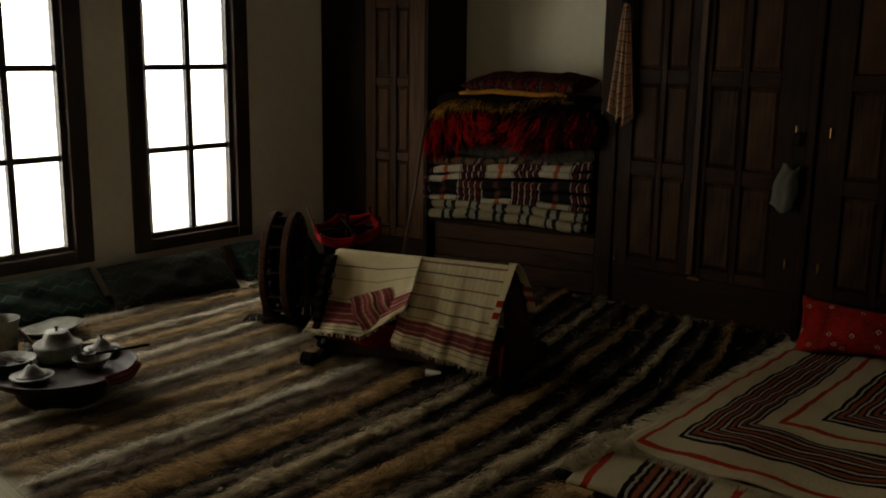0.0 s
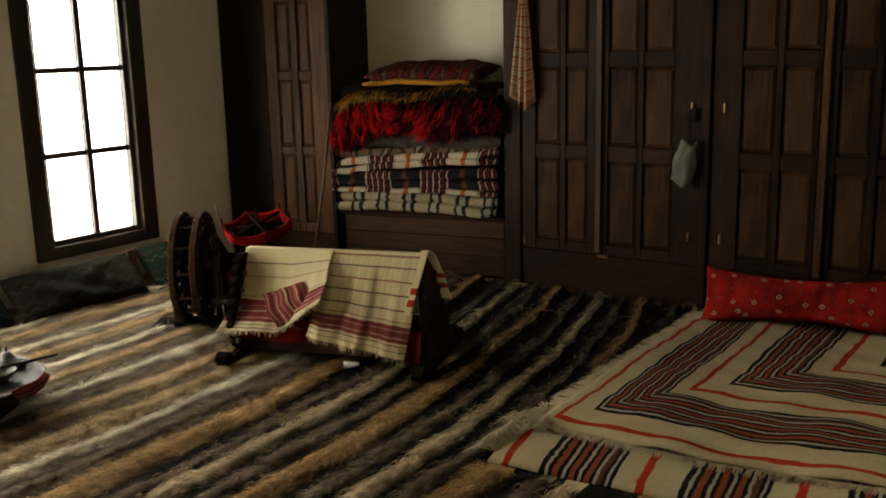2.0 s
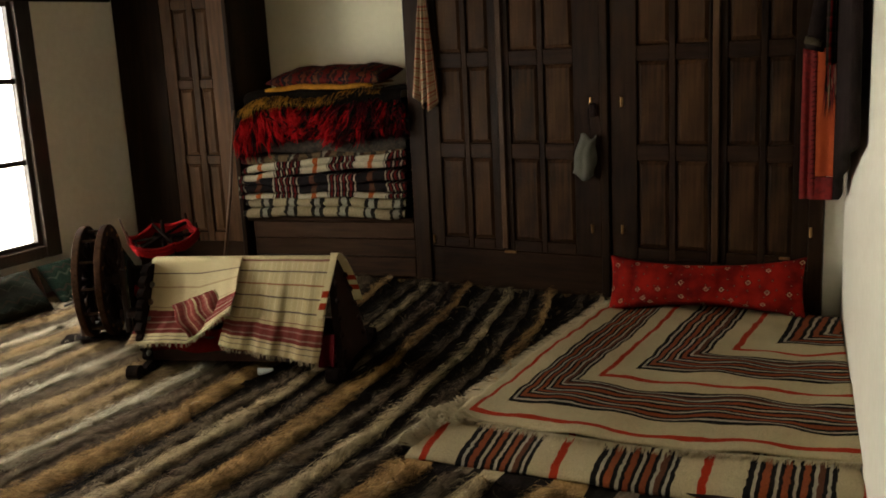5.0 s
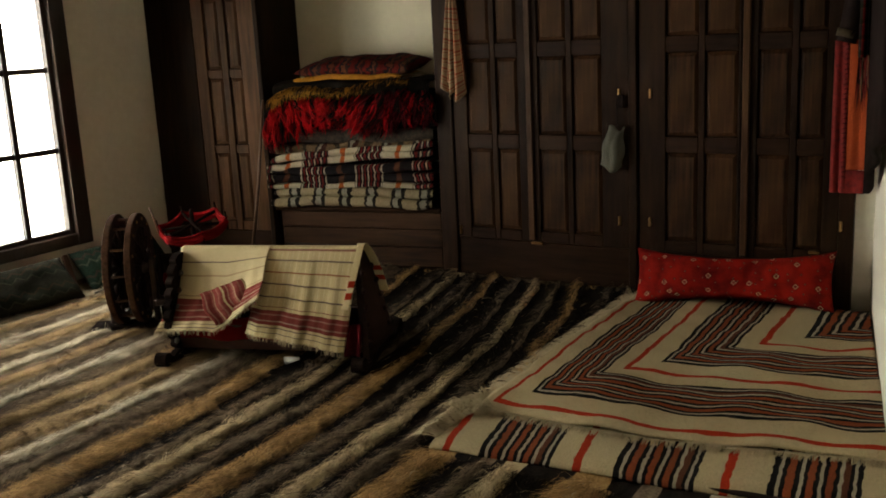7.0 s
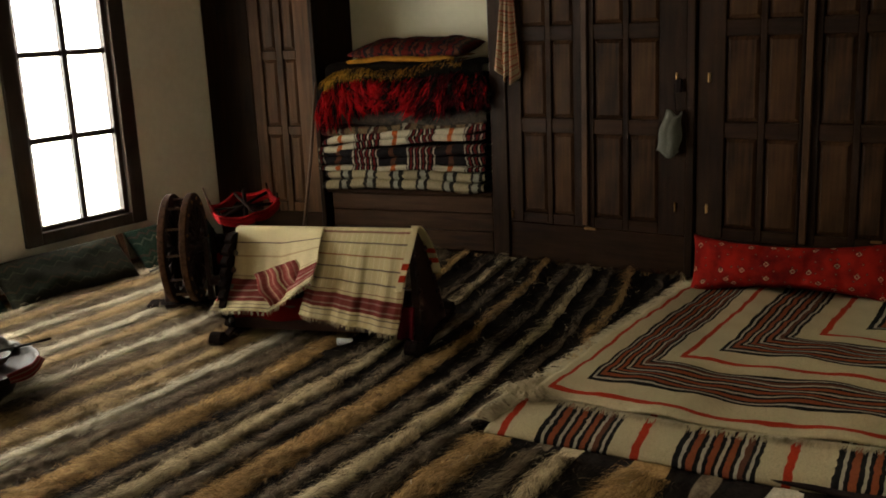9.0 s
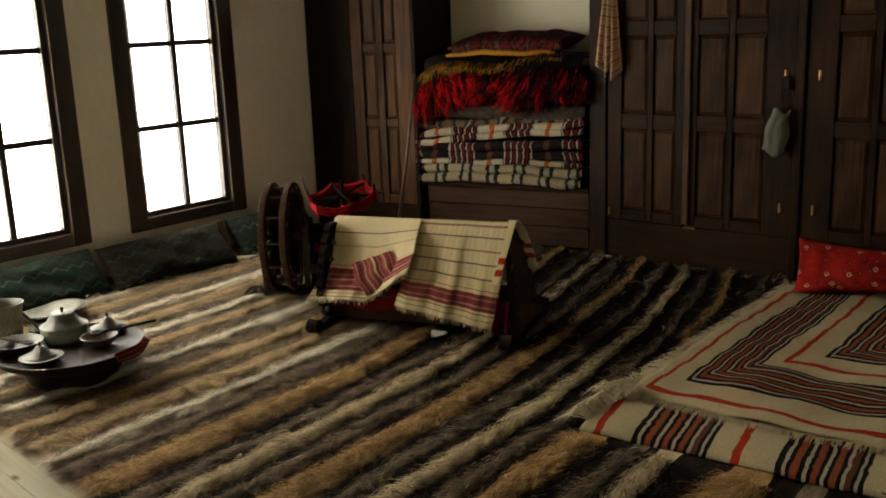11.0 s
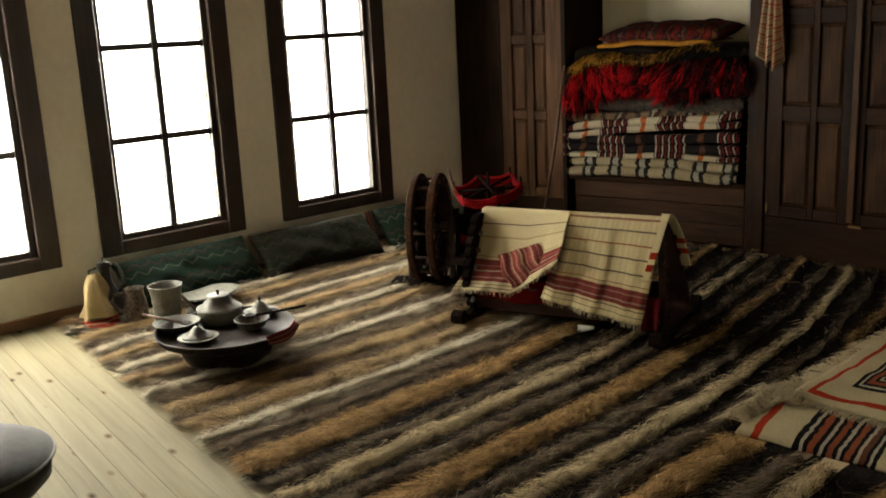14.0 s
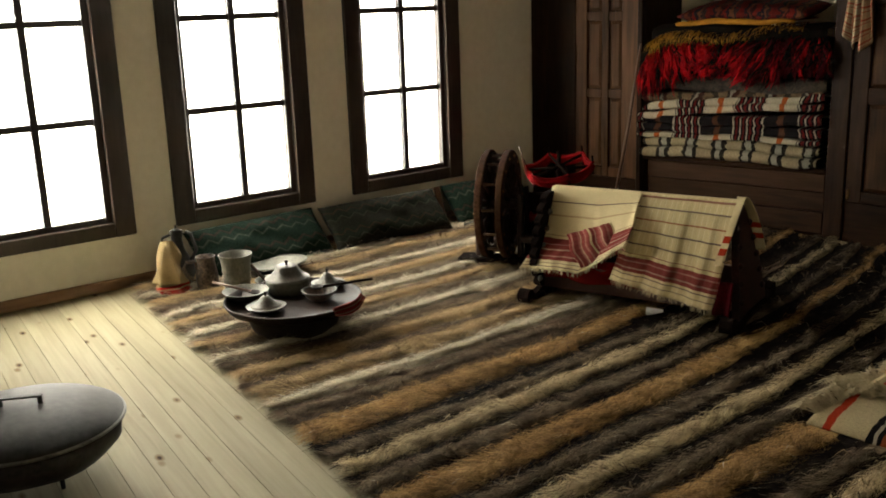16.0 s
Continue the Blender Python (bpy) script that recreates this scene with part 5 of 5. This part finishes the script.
tray_thing("bowl", "small pewter bowl on the rug behind the tray", "bowl", -4.42, 2.20, 0.022, bowl_profile(0.082, 0.07), PEWTER)
ld2 = thing("ladle", "dark wooden ladle with its handle over the tray edge", "ladle", pose(-3.825, 2.150, TZ + 0.058, 0, -2, 60))
part("handle", tube(((0.0, 0, 0), (0.10, 0, 0.004), (0.23, 0, 0.012)), [0.007, 0.005, 0.006], 8), MATTDARK, ld2, smooth=True)
part("cup", lathe([(0, -0.012), (0.022, -0.006), (0.03, 0.006), (0.026, 0.006), (0.016, -0.003), (0, -0.006)], 14, pose(-0.025, 0, 0)), BLACKWOOD, ld2, smooth=True)
sp2 = thing("spoon", "pale wooden spoon standing in the small bowl", "spoon", pose(-4.42, 2.20, 0.045, 0, -48, 215))
part("handle", tube(((0, 0, 0), (0.08, 0, 0), (0.16, 0, 0)), [0.006, 0.006, 0.011], 8), EDGEWOOD, sp2, smooth=True)
nap = part("napkin", grid_sheet(26, 14, lambda u, v: (TX + (0.306 + 0.026 * v) * math.cos(radians(3 + 44 * u)), TY + (0.306 + 0.026 * v) * math.sin(radians(3 + 44 * u)), 0.174 - (0.030 + 0.012 * math.sin(5 * u)) * v ** 1.3 + 0.003 * math.sin(u * 7)), 0.004),
           stripes("red_striped_napkin", ((0.0, (0.15, 0.022, 0.018)), (0.40, (0.20, 0.13, 0.09)), (0.50, (0.16, 0.022, 0.018)), (0.78, (0.20, 0.14, 0.10)), (0.86, (0.14, 0.02, 0.018))), "y", 1.0, wobble=0.01, weave=300), smooth=True)
tagged(nap, "red striped napkin hanging over the tray's rim", "napkin")

# ---- vessels by the wall ----
bucket = thing("bucket", "tall dull pewter bucket with banded sides", "bucket", pose(-4.531, 2.067, 0.02) @ Matrix.Diagonal((0.94, 0.94, 1, 1)))
part("body", lathe([(0, 0.0), (0.066, 0.0), (0.070, 0.012), (0.071, 0.070), (0.075, 0.076), (0.075, 0.084), (0.073, 0.090), (0.074, 0.118), (0.078, 0.124), (0.078, 0.132), (0.076, 0.138), (0.082, 0.180), (0.090, 0.205), (0.092, 0.210), (0.087, 0.210), (0.074, 0.14), (0.067, 0.02), (0, 0.012)], 36), PEWTER, bucket, smooth=True)
jug = thing("jug", "dark mottled clay jug with an ear handle", "jug", pose(-4.722, 1.990, 0.02, 0, 0, 12))
part("body", lathe([(0, 0), (0.048, 0), (0.054, 0.020), (0.058, 0.050), (0.057, 0.085), (0.051, 0.120), (0.045, 0.145), (0.046, 0.170), (0.050, 0.178), (0.045, 0.178), (0.039, 0.145), (0.044, 0.10), (0, 0.05)], 30), CLAY, jug, smooth=True)
part("handle", tube(((-0.030, -0.046, 0.155), (-0.055, -0.082, 0.152), (-0.064, -0.096, 0.12), (-0.053, -0.078, 0.075), (-0.040, -0.058, 0.058)), 0.011, 8), CLAY, jug, smooth=True)
ewer = thing("ewer", "slender dark copper ewer with a knobbed lid", "ewer", pose(-4.868, 1.905, 0.02))
part("body", lathe([(0, 0), (0.066, 0), (0.070, 0.01), (0.062, 0.03), (0.082, 0.075), (0.080, 0.11), (0.055, 0.165), (0.034, 0.21), (0.028, 0.26), (0.034, 0.295), (0.036, 0.30), (0, 0.30)], 28), EWERMETAL, ewer, smooth=True)
part("lid", lathe([(0, 0.335), (0.006, 0.333), (0.005, 0.318), (0.02, 0.312), (0.036, 0.302), (0, 0.301)], 18), EWERMETAL, ewer, smooth=True)
part("spout", tube(((0.045, 0.05, 0.14), (0.065, 0.075, 0.20), (0.05, 0.06, 0.285), (0.03, 0.04, 0.30)), [0.014, 0.011, 0.009, 0.009], 8), EWERMETAL, ewer, smooth=True)
part("handle", tube(((-0.03, -0.02, 0.28), (-0.07, -0.05, 0.26), (-0.09, -0.06, 0.18), (-0.07, -0.05, 0.11)), 0.007, 8), EWERMETAL, ewer, smooth=True)
flask = thing("flask", "gourd flask wrapped in straw-yellow cloth with red ends", "flask", pose(-4.827, 1.842, 0.02, 0, -5, 0))


def wrapped(r, z0, z1, ph, n=36, top=0.0):
    return grid_sheet(n, 18, lambda u, v: ((r * (1 - 0.74 * v ** 1.15) + 0.010 * math.sin(u * 31 + ph) * (1 - v) + 0.012 * math.sin(u * 12.6 + 6 * v + ph)) * math.cos(2 * math.pi * u), (r * (1 - 0.74 * v ** 1.15) + 0.010 * math.sin(u * 31 + ph) * (1 - v) + 0.012 * math.sin(u * 12.6 + 6 * v + ph)) * math.sin(2 * math.pi * u), z0 + (z1 - z0) * v))


part("cloth", wrapped(0.094, 0.050, 0.262, 1.0), YELLOWCLOTH, flask, "straw-yellow cloth wrap", smooth=True)
part("cloth_end", wrapped(0.100, 0.0, 0.10, 2.0), stripes("red_cloth_end", ((0.0, (0.40, 0.03, 0.02)), (0.4, (0.5, 0.38, 0.2)), (0.5, (0.42, 0.03, 0.02)), (0.75, (0.5, 0.38, 0.2))), "y", 2.0), flask, "red-striped cloth end", smooth=True)
plate = thing("plate", "large round tinned plate resting on a pan behind the bucket", "plate", pose(-4.735, 2.412, 0.058, 3, -3, 0))
part("body", lathe([(0, 0.0), (0.10, 0.0), (0.125, 0.012), (0.165, 0.018), (0.168, 0.022), (0.125, 0.017), (0.10, 0.005), (0, 0.005)], 40), PEWTER, plate, smooth=True)
pan = thing("pan", "shallow dark pan on the rug under the plate", "pan", pose(-4.735, 2.412, 0.022))
part("body", lathe([(0, 0), (0.09, 0), (0.12, 0.03), (0.125, 0.034), (0.12, 0.034), (0.088, 0.005), (0, 0.004)], 32), EWERMETAL, pan, smooth=True)

# ---- covered baking pan on the boards ----
sac = thing("baking_lid", "domed sheet-iron baking lid over a dark footed pan", "baking lid", pose(-3.198, 0.650, 0) @ Matrix.Diagonal((1, 1, 0.94, 1)))
part("dome", lathe([(0, 0.270), (0.06, 0.269), (0.15, 0.261), (0.23, 0.243), (0.29, 0.220), (0.308, 0.207), (0.312, 0.202), (0.308, 0.200), (0.23, 0.235), (0.1, 0.258), (0, 0.262)], 64), IRON, sac, "domed grey sheet-iron lid", smooth=True)
part("rim", lathe([(0.307, 0.209), (0.313, 0.206), (0.315, 0.201), (0.310, 0.198), (0.305, 0.201), (0.307, 0.209)], 64), TINNED, sac, "worn bright rim", smooth=True)
rr = random.Random(8)
prof = [(0, 0.060), (0.17, 0.063), (0.25, 0.082), (0.288, 0.125), (0.298, 0.192), (0, 0.194)]
bm = lathe(prof, 72)
for v in bm.verts:
    k = 1 + 0.010 * math.sin(7 * math.atan2(v.co.y, v.co.x)) + rr.uniform(-0.006, 0.006)
    v.co.x, v.co.y = v.co.x * k, v.co.y * k
part("pan", bm, BLACKWOOD, sac, "rough blackened pan", smooth=True)
for a in (20, 140, 260):
    part("foot", tube(((0.15 * math.cos(radians(a)), 0.15 * math.sin(radians(a)), 0.105), (0.16 * math.cos(radians(a)), 0.16 * math.sin(radians(a)), 0.0)), [0.010, 0.007], 8), IRON, sac)
grip = part("handle", box(-0.068, 0.068, -0.012, 0.012, 0.306, 0.312, 0.002), IRON, sac, "flat iron strap handle", at=pose(0, 0.0, -0.014, 0, 0, 62))
for x in (-0.060, 0.060):
    part("handle_post", lathe([(0.016, 0.250), (0.012, 0.266), (0.008, 0.275), (0.009, 0.306), (0, 0.306)], 12, pose(x, 0, 0)), IRON, grip, smooth=True)

# ---- pale pine boards ----
SEAMS = [-2.0 + 0.105 * k for k in range(25)] + [0.655, 0.755, 0.845, 0.945, 1.035, 1.113, 1.20, 1.305, 1.40, 1.50, 1.61, 1.72, 1.82, 1.93, 2.06]
BOARDS = {}
for lo, hi in zip(SEAMS, SEAMS[1:]):
    width = round(hi - lo, 3)
    if width not in BOARDS:
        bm = bmesh.new()
        add_box(bm, -4.2, 4.2, -width / 2 + 0.0009, width / 2 - 0.0009, -0.025, 0.0, 0.0012)
        BOARDS[width] = finish("board", bm, PINE)
    part("board", BOARDS[width], None, floor, at=pose(-1.6, (lo + hi) / 2 - 0.1195 * (-1.6 + 2.75), 0, 0, 0, -6.815))

# ---- shaggy striped rug ----
def wool(name, low, high):
    """Shaggy wool: clumped tone, and every lock of the pile a little lighter or darker than its neighbours."""
    m = surface(name, low, high, (26, 8, 26), (120, 120, 120), 0.95, bump=0.5, spread=0.26, spec=0.06)
    n, l = m.node_tree.nodes, m.node_tree.links
    b = n["Principled BSDF"]
    src = b.inputs["Base Color"].links[0].from_socket
    geo = n.new("ShaderNodeNewGeometry")
    r = ramp(n, ((0.0, (0.34, 0.31, 0.28)), (0.35, (0.80, 0.78, 0.75)), (0.75, (1.12, 1.12, 1.12)), (1.0, (1.65, 1.62, 1.55))))
    l.new(geo.outputs["Random Per Island"], r.inputs[0])
    mul = n.new("ShaderNodeMixRGB")
    mul.blend_type = "MULTIPLY"
    mul.inputs[0].default_value = 1
    l.new(src, mul.inputs[1])
    l.new(r.outputs[0], mul.inputs[2])
    l.new(mul.outputs[0], b.inputs["Base Color"])
    return m


WOOLS = [wool("rug_shaded_dark_wool", (0.0048, 0.0036, 0.0032), (0.021, 0.0150, 0.0118)),
         wool("rug_lit_brown_wool", (0.042, 0.030, 0.021), (0.165, 0.118, 0.080)),
         wool("rug_grey_wool", (0.080, 0.061, 0.040), (0.25, 0.192, 0.126)),
         wool("rug_tan_wool", (0.26, 0.180, 0.090), (0.53, 0.385, 0.205)),
         wool("rug_orange_wool", (0.23, 0.136, 0.052), (0.50, 0.318, 0.135)),
         wool("rug_cream_wool", (0.45, 0.400, 0.290), (0.75, 0.68, 0.525)),
         wool("rug_beige_wool", (0.31, 0.245, 0.142), (0.60, 0.485, 0.295))]
D_, B_, G_, T_, O_, C_, E_ = range(7)
# Gaps turn from brown to near-black at -2.74, the window light's falloff in colour.
BANDS = [(-5.10, B_), (-5.02, T_), (-4.93, B_)]
for x in (-4.79, -4.41):
    BANDS += [(x - 0.038, C_), (x + 0.032, B_), (x + 0.10, T_), (x + 0.19, B_), (x + 0.215, G_), (x + 0.260, B_)]
BANDS += [(-4.082, C_), (-4.014, B_), (-3.945, T_), (-3.852, B_), (-3.820, G_), (-3.775, B_), (-3.714, C_), (-3.648, B_), (-3.590, G_), (-3.555, B_), (-3.515, T_), (-3.405, B_), (-3.325, T_), (-3.190, B_), (-3.150, C_), (-3.080, B_),
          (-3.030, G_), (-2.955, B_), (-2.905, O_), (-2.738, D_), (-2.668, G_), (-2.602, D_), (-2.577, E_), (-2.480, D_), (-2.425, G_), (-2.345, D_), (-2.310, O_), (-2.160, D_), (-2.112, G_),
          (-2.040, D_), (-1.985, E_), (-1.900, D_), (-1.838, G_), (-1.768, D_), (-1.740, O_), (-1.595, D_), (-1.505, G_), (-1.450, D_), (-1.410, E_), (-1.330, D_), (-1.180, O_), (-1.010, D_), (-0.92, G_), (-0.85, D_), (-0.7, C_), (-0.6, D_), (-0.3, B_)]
BX = np.array([b[0] for b in BANDS])
BM = np.array([b[1] for b in BANDS])
RX1, RY1 = 0.05, 5.10
rng = np.random.default_rng(7)


def sway(x, y):
    bend = 0.075 * np.maximum(y - 2.7, 0) ** 1.8 * np.clip((x + 4.8) / 1.2, 0.15, 1)
    return 0.006 * np.sin(1.9 * y + 3 * x) + 0.007 * np.sin(7.3 * y + 11 * x) + 0.005 * np.sin(19 * y + 31 * x) - 0.030 * (y - 2) - bend


def near_edge(x):
    return 1.735 - 0.119 * (x + 4.98) + 0.012 * np.sin(21 * x) + 0.008 * np.sin(57 * x + 1)


cols = []
for a, b in zip(BX, list(BX[1:]) + [RX1]):
    n = max(2, int(round((b - a) / 0.022)))
    cols += [a + (b - a) * k / n for k in range(n)]
cols = np.array(cols + [RX1])
NR = 110
fv = np.linspace(0, 1, NR)
Y0 = near_edge(cols)
YY = Y0[:, None] + (RY1 - Y0)[:, None] * fv[None, :]
XX = cols[:, None] + sway(cols[:, None], YY)
XX = np.clip(XX, -5.115, mat_edge(YY) - 0.012)
mid = np.array([0.5 * (BX[np.searchsorted(BX, c + 1e-6, "right") - 1] + np.append(BX, RX1)[np.searchsorted(BX, c + 1e-6, "right")]) for c in cols])
wid = np.array([np.append(BX, RX1)[np.searchsorted(BX, c + 1e-6, "right")] - BX[np.searchsorted(BX, c + 1e-6, "right") - 1] if c < RX1 - 1e-6 else 0.3 for c in cols])
PUFFS = np.array([0.004, 0.006, 0.017, 0.020, 0.021, 0.024, 0.022])
BP = PUFFS[BM]
puff = np.where(cols < RX1 - 1e-6, BP[np.clip(np.searchsorted(BX, cols + 1e-6, "right") - 1, 0, len(BX) - 1)], 0.004) * np.cos(np.clip((cols - np.where(np.isfinite(mid), mid, cols)) / np.maximum(wid, 0.02), -0.5, 0.5) * math.pi)
ZZ = 0.010 + puff[:, None] + rng.normal(0, 0.0022, XX.shape) + 0.004 * np.sin(9 * XX + 5 * YY) + 0.003 * np.sin(27 * YY + 3 * XX)
ZZ = np.maximum(ZZ, 0.004)
ZZ = np.where((XX > -1.77) & (YY > 2.72), np.minimum(ZZ, 0.014), ZZ)
ZZ[0], ZZ[-1], ZZ[:, 0], ZZ[:, -1] = 0.001, 0.001, 0.001, 0.001
NC = len(cols)
faces, fm = [], []
for i in range(NC - 1):
    xc = 0.5 * (cols[i] + cols[i + 1])
    bk = int(np.searchsorted(BX, xc, "right")) - 1
    mi = int(BM[bk])
    off_mid = abs(xc - mid[i]) / max(0.5 * wid[i], 0.01)
    for j in range(NR - 1):
        k = i * NR + j
        faces.append((k, k + NR, k + NR + 1, k + 1))
        # far light bands on the right lose their edges to the shaded dark wool
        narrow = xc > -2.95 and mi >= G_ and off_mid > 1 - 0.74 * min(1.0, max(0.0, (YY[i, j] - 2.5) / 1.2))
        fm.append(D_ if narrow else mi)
rug = thing("rug", "shaggy wool rug in brown, tan, grey and cream stripes", "rug")
me = bpy.data.meshes.new("ground_weave")
me.from_pydata(np.stack([XX, YY, ZZ], 2).reshape(-1, 3).tolist(), [], faces)
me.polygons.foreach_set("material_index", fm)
me.polygons.foreach_set("use_smooth", [True] * len(faces))
for mm in WOOLS:
    me.materials.append(mm)
part("ground_weave", me, None, rug)
# the pile: combed tufts of wool
NP = 260000
px_ = rng.uniform(-5.09, -0.95, NP)
py_ = near_edge(px_) - 0.01 + (RY1 - near_edge(px_) + 0.02) * rng.random(NP) ** 1.25
keep = (px_ + sway(px_, py_) < -1.75) | (py_ < 2.74)
px_, py_ = px_[keep], py_[keep]
NP = len(px_)
bi = np.clip(np.searchsorted(BX, px_ + rng.normal(0, 0.008, NP), "right") - 1, 0, len(BX) - 1)
pm = BM[bi]
lite = np.isin(pm, (G_, O_, C_, E_, T_)) & (px_ > -3.0)
half_w = 0.5 * (np.append(BX, RX1)[bi + 1] - BX[bi])
# The pile darkens likewise: far light bands shrink into the shaded dark wool.
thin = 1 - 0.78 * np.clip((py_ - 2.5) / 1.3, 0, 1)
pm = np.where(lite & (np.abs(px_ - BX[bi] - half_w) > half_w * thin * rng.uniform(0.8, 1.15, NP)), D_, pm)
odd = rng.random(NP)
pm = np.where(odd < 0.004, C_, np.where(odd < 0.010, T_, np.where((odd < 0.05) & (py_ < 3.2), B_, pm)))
rx_ = np.clip(px_ + sway(px_, py_), -5.11, 0)
clump = np.sin(13 * px_ + 5 * py_) + np.sin(29 * px_ - 17 * py_ + 1) + np.sin(6 * py_ - 21 * px_ + 2)
ang = -1.86 + 0.22 * clump + rng.normal(0, 0.26, NP)
ln = rng.uniform(0.035, 0.090, NP)
dx, dy = np.cos(ang), np.sin(ang)
wd = rng.uniform(0.0016, 0.0038, NP)
b0 = np.clip(np.searchsorted(BX, px_, "right") - 1, 0, len(BX) - 1)
be = np.append(BX, RX1)
zr = 0.010 + BP[b0] * np.cos(np.clip((px_ - 0.5 * (be[b0] + be[b0 + 1])) / (be[b0 + 1] - be[b0]), -0.5, 0.5) * math.pi) + rng.uniform(0, 0.005, NP)
up = rng.uniform(0.002, 0.012, NP) * np.where(rng.random(NP) < 0.10, 3.0, 1.0)
root = np.stack([rx_, py_, zr], 1)
midp = root + np.stack([dx * ln * 0.5, dy * ln * 0.5, up], 1)
curl = rng.normal(0, 0.25, NP)
tip = root + np.stack([dx * ln - dy * ln * curl, dy * ln + dx * ln * curl, up * 0.6 - 0.25 * (zr - 0.010)], 1)
sd_ = np.stack([-dy * wd / 2, dx * wd / 2, np.zeros(NP)], 1)
V = np.stack([root - sd_, root + sd_, midp + sd_, midp - sd_, tip], 1).reshape(-1, 3)
me = bpy.data.meshes.new("shag")
me.vertices.add(len(V))
me.vertices.foreach_set("co", V.ravel())
base = np.arange(NP) * 5
loops = np.stack([base, base + 1, base + 2, base + 3, base + 3, base + 2, base + 4], 1).ravel()
me.loops.add(len(loops))
me.loops.foreach_set("vertex_index", loops.astype(np.int32))
me.polygons.add(2 * NP)
starts = np.stack([np.arange(NP) * 7, np.arange(NP) * 7 + 4], 1).ravel()
me.polygons.foreach_set("loop_start", starts.astype(np.int32))
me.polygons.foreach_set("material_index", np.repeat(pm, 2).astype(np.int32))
me.update(calc_edges=True)
me.validate()
for mm in WOOLS:
    me.materials.append(mm)
tagged(part("shag", me, None, rug, "long combed wool pile"), kind="stuff")

# fringe at the rug's far end, and a loose tangle of wool beside the cradle
rows = []
fr = random.Random(12)
for k in range(520):
    x = fr.uniform(-3.25, -1.72)
    mi = int(BM[max(0, int(np.searchsorted(BX, x + 0.42, "right")) - 1)])
    a, l_ = fr.uniform(0.9, 2.3), fr.uniform(0.05, 0.11)
    rows.append(((x, 5.03, 0.016), (x + 0.5 * l_ * math.cos(a), 5.03 + 0.4 * l_ * math.sin(a), 0.026), (x + l_ * math.cos(a), min(5.128, 5.03 + l_ * math.sin(a)), 0.008), 0.007, mi))
strand_part("fringe", rows, WOOLS, rug, "knotted wool end fringe")
bm = bmesh.new()
for k in range(12):
    cx, cy, r_ = fr.uniform(-2.75, -2.45), fr.uniform(4.25, 4.75), fr.uniform(0.02, 0.05)
    a0, sp_ = fr.uniform(0, 6.28), fr.uniform(1.5, 4.5)
    add_tube(bm, [(cx + r_ * math.cos(a0 + sp_ * i / 12) * (1 + 0.2 * i / 12), cy + r_ * math.sin(a0 + sp_ * i / 12), 0.024 + 0.014 * math.sin(i * 0.7 + k)) for i in range(13)], 0.0022, 5)
tagged(part("wool_tangle", bm, WOOLS[G_], smooth=True), "loose tangle of pale and dark wool threads on the rug", "wool", kind="stuff")
